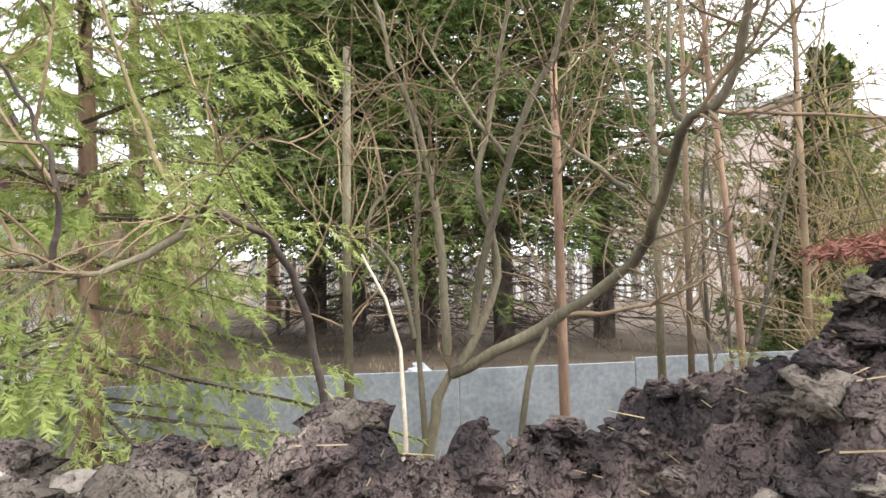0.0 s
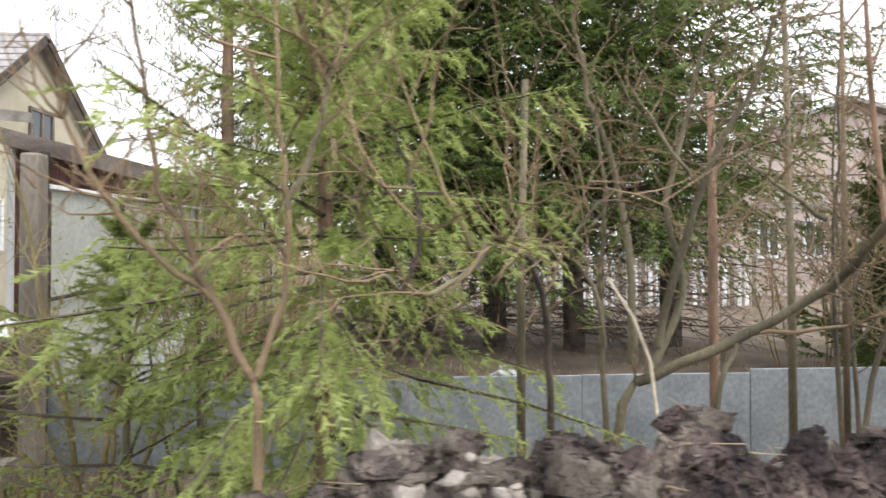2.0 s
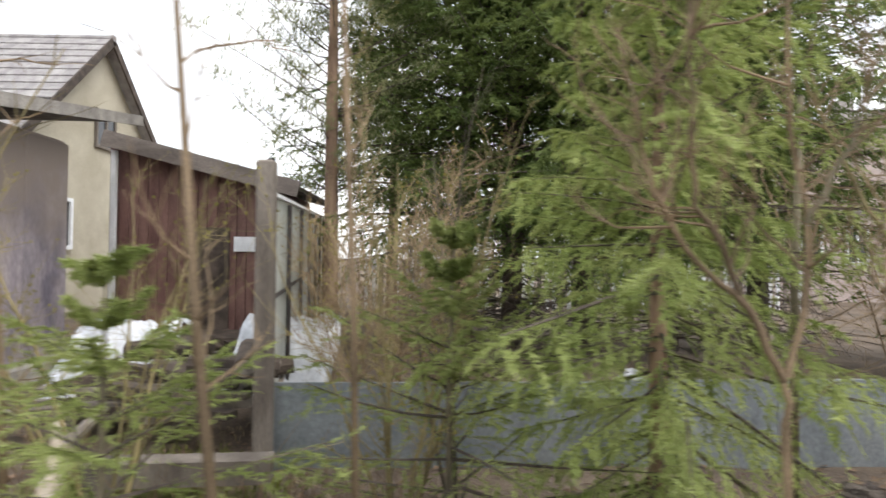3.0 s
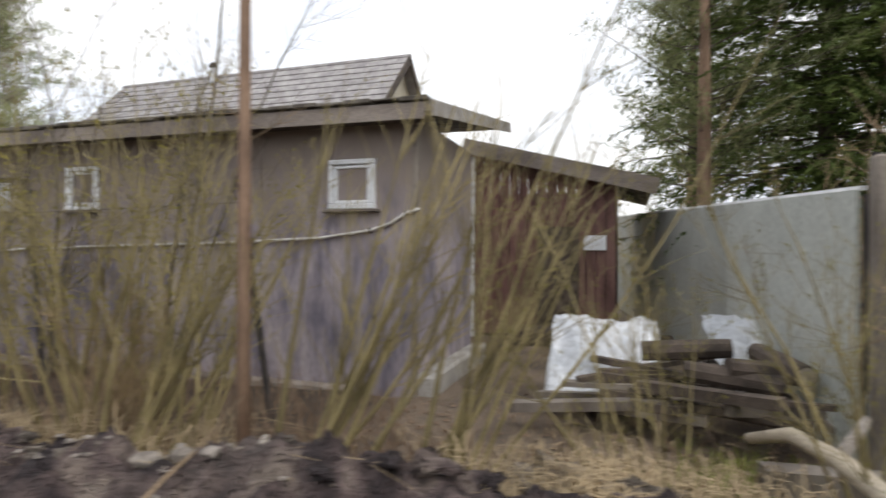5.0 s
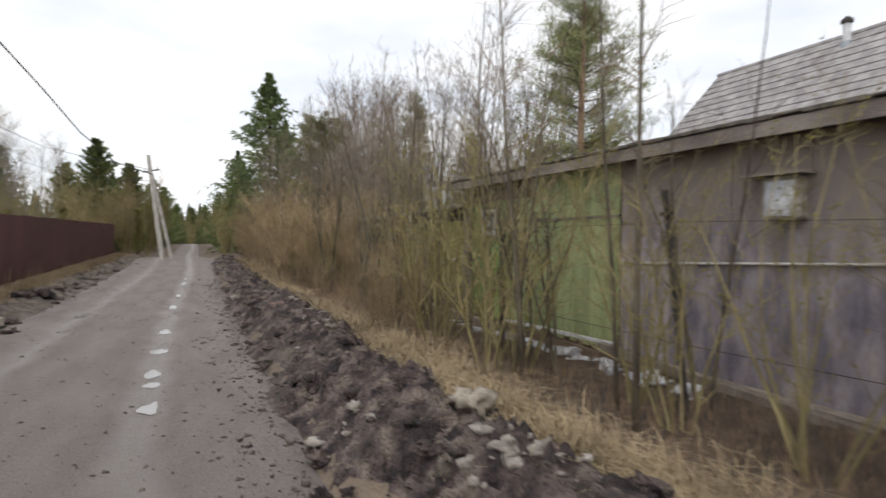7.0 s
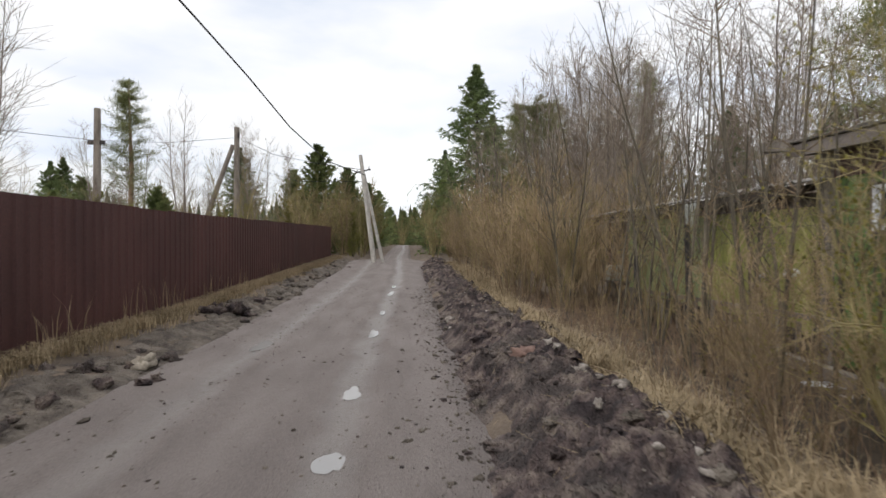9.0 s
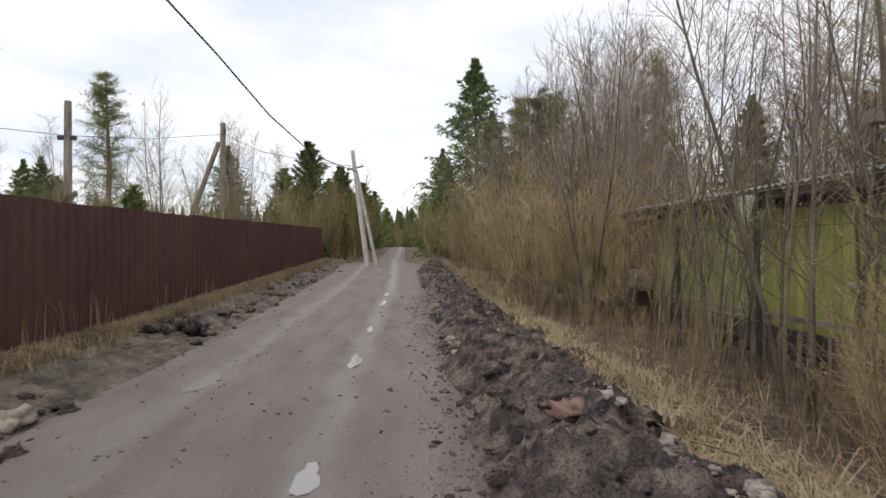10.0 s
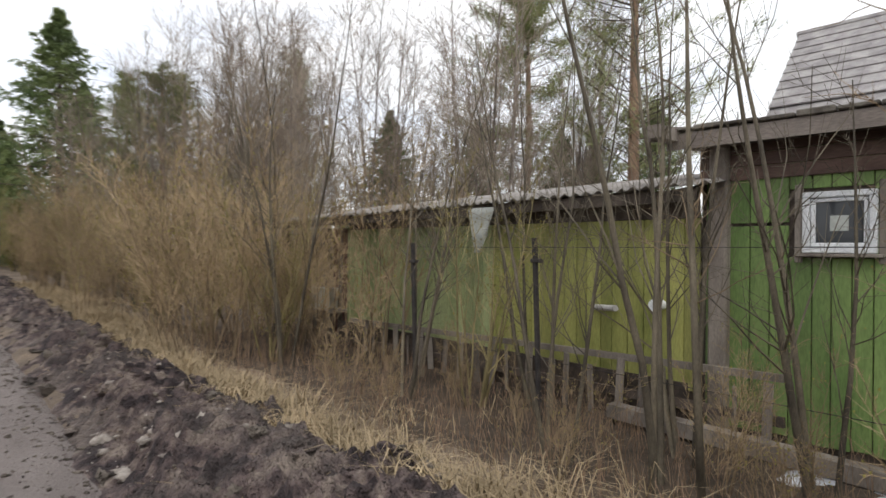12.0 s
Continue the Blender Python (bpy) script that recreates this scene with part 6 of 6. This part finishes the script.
def conifer(seed, height, radius, first, whorls, per, droop, twig_n, feather, needle, width, tip=0.12, ragged=0.25, bark=M_BARK_S, lush=2, taper=0.85, dead=0):
    """Trunk, boughs and needle sprays of a spruce; feather is the number of needles along one twig."""
    rg = random.Random(seed)
    tr, bo, ne = Buf(), Buf(), Buf()
    tr.tube([(0, 0, -0.4), (0.01 * height, 0, height * 0.5), (0, 0, height)], [0.016 * height, 0.010 * height, 0.002 * height], 7, False)
    up = Vector((0, 0, 1))

    def spray(pts, n, size):
        for _ in range(n):
            p, d = along(pts, rg.uniform(0.02, 1.0))
            s = d.cross(up)
            s = s.normalized() if s.length > 1e-3 else Vector((1, 0, 0))
            sg = rg.choice((-1, 1))
            v = (d * rg.uniform(0.5, 1.0) + s * sg * rg.uniform(0.35, 1.0) + up * rg.uniform(-0.9, 0.6)).normalized() * size * rg.uniform(0.6, 1.2)
            w = (d * rg.uniform(0.4, 1) + up * rg.uniform(-0.8, 0.8) + s * rg.uniform(-0.5, 0.5)).normalized() * width
            k = len(ne.v)
            ne.v += [tuple(p - w), tuple(p + w), tuple(p + v)]
            ne.f.append((k, k + 1, k + 2))

    for i in range(dead):
        a, z = rg.uniform(0, 6.28), height * rg.uniform(0.03, first)
        pts = limb(rg, Vector((0, 0, z)), Vector((math.cos(a), math.sin(a), rg.uniform(-0.3, 0.25))), radius * rg.uniform(0.2, 0.75), 5, 0.16, -0.03)
        bo.tube(pts, [0.016, 0.013, 0.010, 0.008, 0.006, 0.003], 3, False)
        for _ in range(5):
            p, d = along(pts, rg.uniform(0.25, 0.95))
            bo.tube(limb(rg, p, side_way(rg, d, rg.uniform(0.5, 1.1)), radius * rg.uniform(0.08, 0.22), 2, 0.15, -0.03), [0.007, 0.005, 0.003], 3, False)
    for i in range(whorls):
        f = i / max(1, whorls - 1)
        z = height * (first + (0.985 - first) * f)
        for j in range(per):
            a = 6.283 * (j + 0.37 * i + rg.uniform(-0.3, 0.3)) / per
            l = max(tip, radius * (1 - f) ** taper) * rg.uniform(1 - ragged, 1 + ragged * 0.6)
            d = Vector((math.cos(a), math.sin(a), 0.25 - droop * (1 - f) + 0.6 * f))
            pts = limb(rg, Vector((0, 0, z + rg.uniform(-0.02, 0.02) * height)), d, l, 6, 0.05, -0.05 * droop + 0.04)
            bo.tube(pts[::2], [0.010 * l * (1 - 0.28 * k) + 0.001 for k in range(4)], 3, False)
            spray(pts, feather * lush, needle)
            for k in range(twig_n):
                q = 0.16 + 0.84 * (k + rg.random()) / twig_n
                p, dd = along(pts, q)
                s = dd.cross(up)
                s = s.normalized() if s.length > 1e-3 else Vector((1, 0, 0))
                sg = 1 if k % 2 else -1
                tw = limb(rg, p, dd * 0.7 + s * sg * rg.uniform(0.3, 1.0) - up * rg.uniform(0.1, 1.5) * droop, l * rg.uniform(0.22, 0.42) * (1.15 - 0.6 * q), 3, 0.10, -0.07 * droop)
                spray(tw, feather, needle)
    return [("trunk", tr.mesh("trunk", bark, True)), ("bough_spray", bo.mesh("bough_spray", M_BARK_S)), ne]


def spruce_kind(m, *a, **kw):
    parts = conifer(*a, **kw)
    return parts[:2] + [("crown", parts[2].mesh("crown", m))]


young = spruce_kind(M_SPRUCE_Y, 5, 3.3, 1.2, 0.05, 20, 7, 0.95, 19, 62, 0.034, 0.0042, bark=M_BARK_O, lush=5, taper=0.45, ragged=0.45)
y3 = spruce_kind(M_SPRUCE_Y, 7, 1.0, 0.45, 0.15, 6, 3, 0.2, 6, 26, 0.024, 0.004, bark=M_BARK_G, lush=3)
y2 = spruce_kind(M_SPRUCE_Y, 6, 1.25, 0.95, 0.10, 9, 5, 0.35, 11, 44, 0.027, 0.0040, bark=M_BARK_G, lush=4)
big = [spruce_kind(M_SPRUCE, 9 + i, 13.0, 3.4, (0.21, 0.18)[i], 30, 9, 0.5, 20, 24, 0.12, 0.020, taper=0.6, dead=90) for i in range(2)]
mid_s = [spruce_kind(M_FAR, 19 + i, 12.0, 4.7, 0.05, 24, 8, 0.7, 13, 17, 0.24, 0.038, ragged=0.4) for i in range(2)]
plant("young_spruce", young, "bright green young spruce with drooping sprays", "spruce", "young spruces", 3.185, 4.03, -0.15, 0)
plant("young_spruce", y2, "bright green young spruce with drooping sprays", "spruce", "young spruces", 3.4, 4.95, -0.15, 130, 1.2)
plant("young_spruce", y2, "small bright green spruce sapling on the bank", "spruce", "young spruces", 2.45, 6.05, -0.05, 40, 1.0)
plant("young_spruce", y3, "small sparse yellow-green spruce sapling on the bank", "spruce", "young spruces", 2.35, 12.2, 0.0, 90, 0.95)
plant("young_spruce", y2, "small bright green spruce sapling by the peat heap", "spruce", "young spruces", 3.0, 0.9, 0.1, 200, 0.9)
for x, y, sc, k in ((10.2, 2.5, 1.0, 0), (9.6, 1.3, 0.85, 1), (10.6, 3.7, 0.95, 1), (10.2, -0.5, 0.9, 0), (11.6, 4.5, 1.0, 0)):
    plant("spruce_tree", big[k], "tall dark spruce with bare lower trunk", "spruce", "tall garden spruces", x, y, -0.3, rng.uniform(0, 360), sc)
dark_bush = spruce_kind(M_SPRUCE, 40, 3.6, 1.15, 0.02, 20, 8, 0.05, 13, 11, 0.10, 0.022, 0.12, 0.5)
plant("thuja_bush", dark_bush, "dense dark green thuja at the plot edge", "thuja", "dark thujas", 7.0, -1.9, -0.25, 0)
plant("thuja_bush", dark_bush, "dense dark green thuja at the plot edge", "thuja", "dark thujas", 8.3, -3.2, -0.25, 80, 1.1)
put(thicket, "thicket_bush", "tangle of bare brown twigs behind the grey edging", "bush", "bushes behind the edging", [(7.5, -1.0, 1.0), (8.5, -2.6, 1.1), (5.9, -1.6, 1.0), (6.0, 5.5, 0.95), (6.7, 5.4, 1.0), (5.7, 5.7, 0.85), (5.4, -0.6, 0.9), (6.6, 6.0, 0.9)])
put(willow, "willow_bush", W_LAB, "bush", "willows by the peat heap", [(3.7, 0.2, 0.95), (4.1, -0.9, 1.0), (3.6, 5.2, 0.75), (3.4, 6.6, 0.7), (3.3, 7.6, 0.65)])
put(alder, "alder_sapling", A_LAB, "sapling", "alder saplings", [(4.0, 4.9, 0.55), (4.3, 0.9, 0.65)])


def pine_kind(seed, height, crown_from, radius, clumps, needles, cone=False):
    rg = random.Random(seed)
    tr, bo, ne = Buf(), Buf(), Buf()
    tr.tube([(0, 0, -0.4), (0.15, 0.05, height * 0.5), (0, 0, height)], [0.016 * height, 0.011 * height, 0.003 * height], 8, False)
    for i in range(clumps):
        f = rg.random()
        z = height * (crown_from + (1 - crown_from) * f)
        a = rg.uniform(0, 6.28)
        full = (1 - 0.93 * f) ** 0.75 if cone else 0.1 + 0.9 * math.sin(math.pi * (0.30 + 0.68 * f))
        l = radius * full * rg.uniform(0.35, 1.15)
        pts = limb(rg, Vector((0, 0, z)), Vector((math.cos(a), math.sin(a), 0.25)), l, 4, 0.12, 0.08)
        bo.tube(pts, [0.02, 0.016, 0.012, 0.009, 0.005], 3, False)
        for c in range(3):
            p, d = along(pts, 0.5 + 0.25 * c)
            for _ in range(needles):
                v = (Vector((rg.gauss(0, 1), rg.gauss(0, 1), rg.gauss(0.4, 0.8)))).normalized()
                o = p + v * 0.04 + Vector((rg.gauss(0, 0.15), rg.gauss(0, 0.15), rg.gauss(0, 0.07)))
                s = v.cross(Vector((0.3, 0.5, 0.8))).normalized() * 0.014
                e = o + v * rg.uniform(0.12, 0.26)
                k = len(ne.v)
                ne.v += [tuple(o - s), tuple(o + s), tuple(e)]
                ne.f.append((k, k + 1, k + 2))
    return [("trunk", tr.mesh("trunk", M_BARK_O, True)), ("bough_spray", bo.mesh("bough_spray", M_BARK_S)), ("crown", ne.mesh("crown", M_PINE))]


pines = [pine_kind(61, 11.0, 0.30, 2.9, 105, 60), pine_kind(62, 11.0, 0.26, 2.5, 130, 46, True)]
P_LAB = "grey-green pine with an open ragged crown"
for x, y, sc, k in ((18.6, 36.2, 1.25, 0), (15.5, 6.2, 0.95, 1), (9.4, 6.65, 0.72, 0), (12.5, 27.9, 1.0, 0), (-16.75, 50.8, 0.98, 1), (13.0, 46, 1.0, 1), (9.8, 52, 0.95, 0), (8.0, 56, 1.0, 1), (7.2, 47, 0.85, 0)):
    plant("pine_tree", pines[k], P_LAB, "pine", "pines", x, y, rise(y) - 0.2, rng.uniform(0, 360), sc)
S_LAB = "dark green spruce standing in the woodland edge"
for x, y, sc, k in ((5.27, 59.25, 1.22, 0), (7.0, 62, 0.95, 1), (14.25, 40, 0.62, 0), (17.5, 38, 0.6, 1), (21, 36, 0.6, 0), (26, 34, 0.75, 1), (11, 44, 0.55, 1), (-13.5, 62, 0.7, 1), (3.6, 70, 0.8, 1), (30, 40, 0.7, 0), (-22, 52, 0.5, 1), (-26, 60, 0.6, 0), (4.5, 75, 0.75, 0), (-7.5, 74, 0.6, 1), (-9, 66, 0.5, 0), (-1.0, 112, 0.5, 0), (-5, 96, 0.6, 0), (4, 95, 0.6, 1)):
    plant("spruce_tree", mid_s[k], S_LAB, "spruce", "woodland spruces", x, y, rise(y) - 0.2, rng.uniform(0, 360), sc)

M_BUSHY = leafmat("light_pine_needles", (0.135, 0.178, 0.070), (0.275, 0.320, 0.130), 0.5)
round_c = spruce_kind(M_BUSHY, 90, 8.0, 2.6, 0.03, 20, 8, 0.1, 11, 16, 0.24, 0.040, 0.4, 0.5, taper=0.6)
for x, y, sc in ((-6.3, 56, 0.95), (-4.9, 62, 0.85), (-8.8, 60, 0.8), (3.2, 66, 0.8), (-3.9, 72, 0.8), (-3.6, 86, 0.85), (2.6, 90, 0.8), (-12, 58, 0.6), (-10.5, 41, 0.4), (-13, 46, 0.5), (-17, 44, 0.45), (-19, 50, 0.6), (5.2, 84, 0.95), (-6.5, 82, 0.9), (-0.6, 108, 0.7), (1.2, 112, 0.8), (-3, 112, 0.8)):
    plant("pine_tree", round_c, "broad bushy young pine at the woodland edge", "pine", "bushy pines", x, y, rise(y) - 0.2, rng.uniform(0, 360), sc)

olive = spruce_kind(M_OLIVE, 95, 3.4, 1.5, 0.03, 12, 6, -0.9, 9, 13, 0.10, 0.018, 0.5, 0.6)
for x, y, sc in ((-3.4, 51, 0.8), (-4.3, 54, 1.0), (-3.2, 58, 1.0), (-3.6, 64, 1.1), (2.4, 62, 1.0), (2.7, 70, 1.1), (-3.0, 76, 1.2), (2.3, 80, 1.1), (-7.5, 52, 1.0), (-9.5, 50, 0.9), (2.9, 54, 0.9), (-11.5, 40, 0.75), (-14.5, 43, 0.9), (-16.5, 47, 1.0), (-9, 44, 0.7)):
    plant("budding_bush", olive, "olive-green bush coming into leaf at the lane side", "bush", "budding bushes", x, y, rise(y) - 0.15, rng.uniform(0, 360), sc)

far = Buf()
rg = random.Random(77)
for i in range(760):
    a = rg.uniform(-1.3, 1.3)
    dist = rg.uniform(92, 170)
    x, y = dist * math.sin(a), 20 + dist * math.cos(a)
    h = rg.uniform(4.5, 9)
    for k in range(9):
        f = k / 9
        r = h * 0.27 * (1 - f) + 0.12
        z = rise(y) + h * (0.06 + 0.92 * f)
        n = 7
        b0 = len(far.v)
        far.v.append((x, y, z + h * 0.16))
        for j in range(2 * n):
            t = 3.1416 * j / n + k
            q = r * (rg.uniform(0.8, 1.15) if j % 2 else 0.45)
            far.v.append((x + q * math.cos(t), y + q * math.sin(t), z - (0.06 * h if j % 2 else 0)))
        far.f += [(b0, b0 + 1 + j, b0 + 1 + (j + 1) % (2 * n)) for j in range(2 * n)]
whole("far_woods", far, M_HAZE, "distant dark conifer forest closing the view", "forest", kind="stuff")
far = Buf()
for i in range(240):
    a = rg.uniform(-3.14, 3.14)
    dist = rg.uniform(60, 130)
    x, y = 4 + dist * math.sin(a), 10 + dist * math.cos(a)
    if -5 < x < 3 and y > 0:
        continue
    h = rg.uniform(4, 7.5)
    for s in range(5):
        pts = limb(rg, Vector((x + rg.gauss(0, 0.5), y + rg.gauss(0, 0.5), rise(y) - 0.2)), Vector((rg.gauss(0, 0.16), rg.gauss(0, 0.16), 1)), h * rg.uniform(0.6, 1), 4, 0.08, 0.02)
        far.tube(pts, [0.06, 0.05, 0.04, 0.03, 0.015], 3, False)
        for _ in range(5):
            p, d = along(pts, rg.uniform(0.3, 0.95))
            far.tube(limb(rg, p, side_way(rg, d, 0.5), h * 0.2, 2, 0.1, 0.08), [0.03, 0.02, 0.01], 3, False)
whole("far_birches", far, M_BARK_B, "distant bare brown deciduous woods", "forest", kind="stuff")

# ---- roof tiles of the house ----
tile_mesh = Buf().box(-0.21, 0.21, -0.165, 0.165, -0.02, 0.02, 0.012).mesh("tile", M_TILE)
for r in range(9):
    for c in range(34):
        s = 0.10 + r * 0.36
        t = part("tile", tile_mesh, None, house)
        y = HY0 + 0.17 + c * 0.331
        t.matrix_basis = Matrix.Translation((HX - (s + 0.17) * 0.7071, y, HZ - (s + 0.17) * 0.7071 + 0.05)) @ Euler((0, radians(-40), 0)).to_matrix().to_4x4()
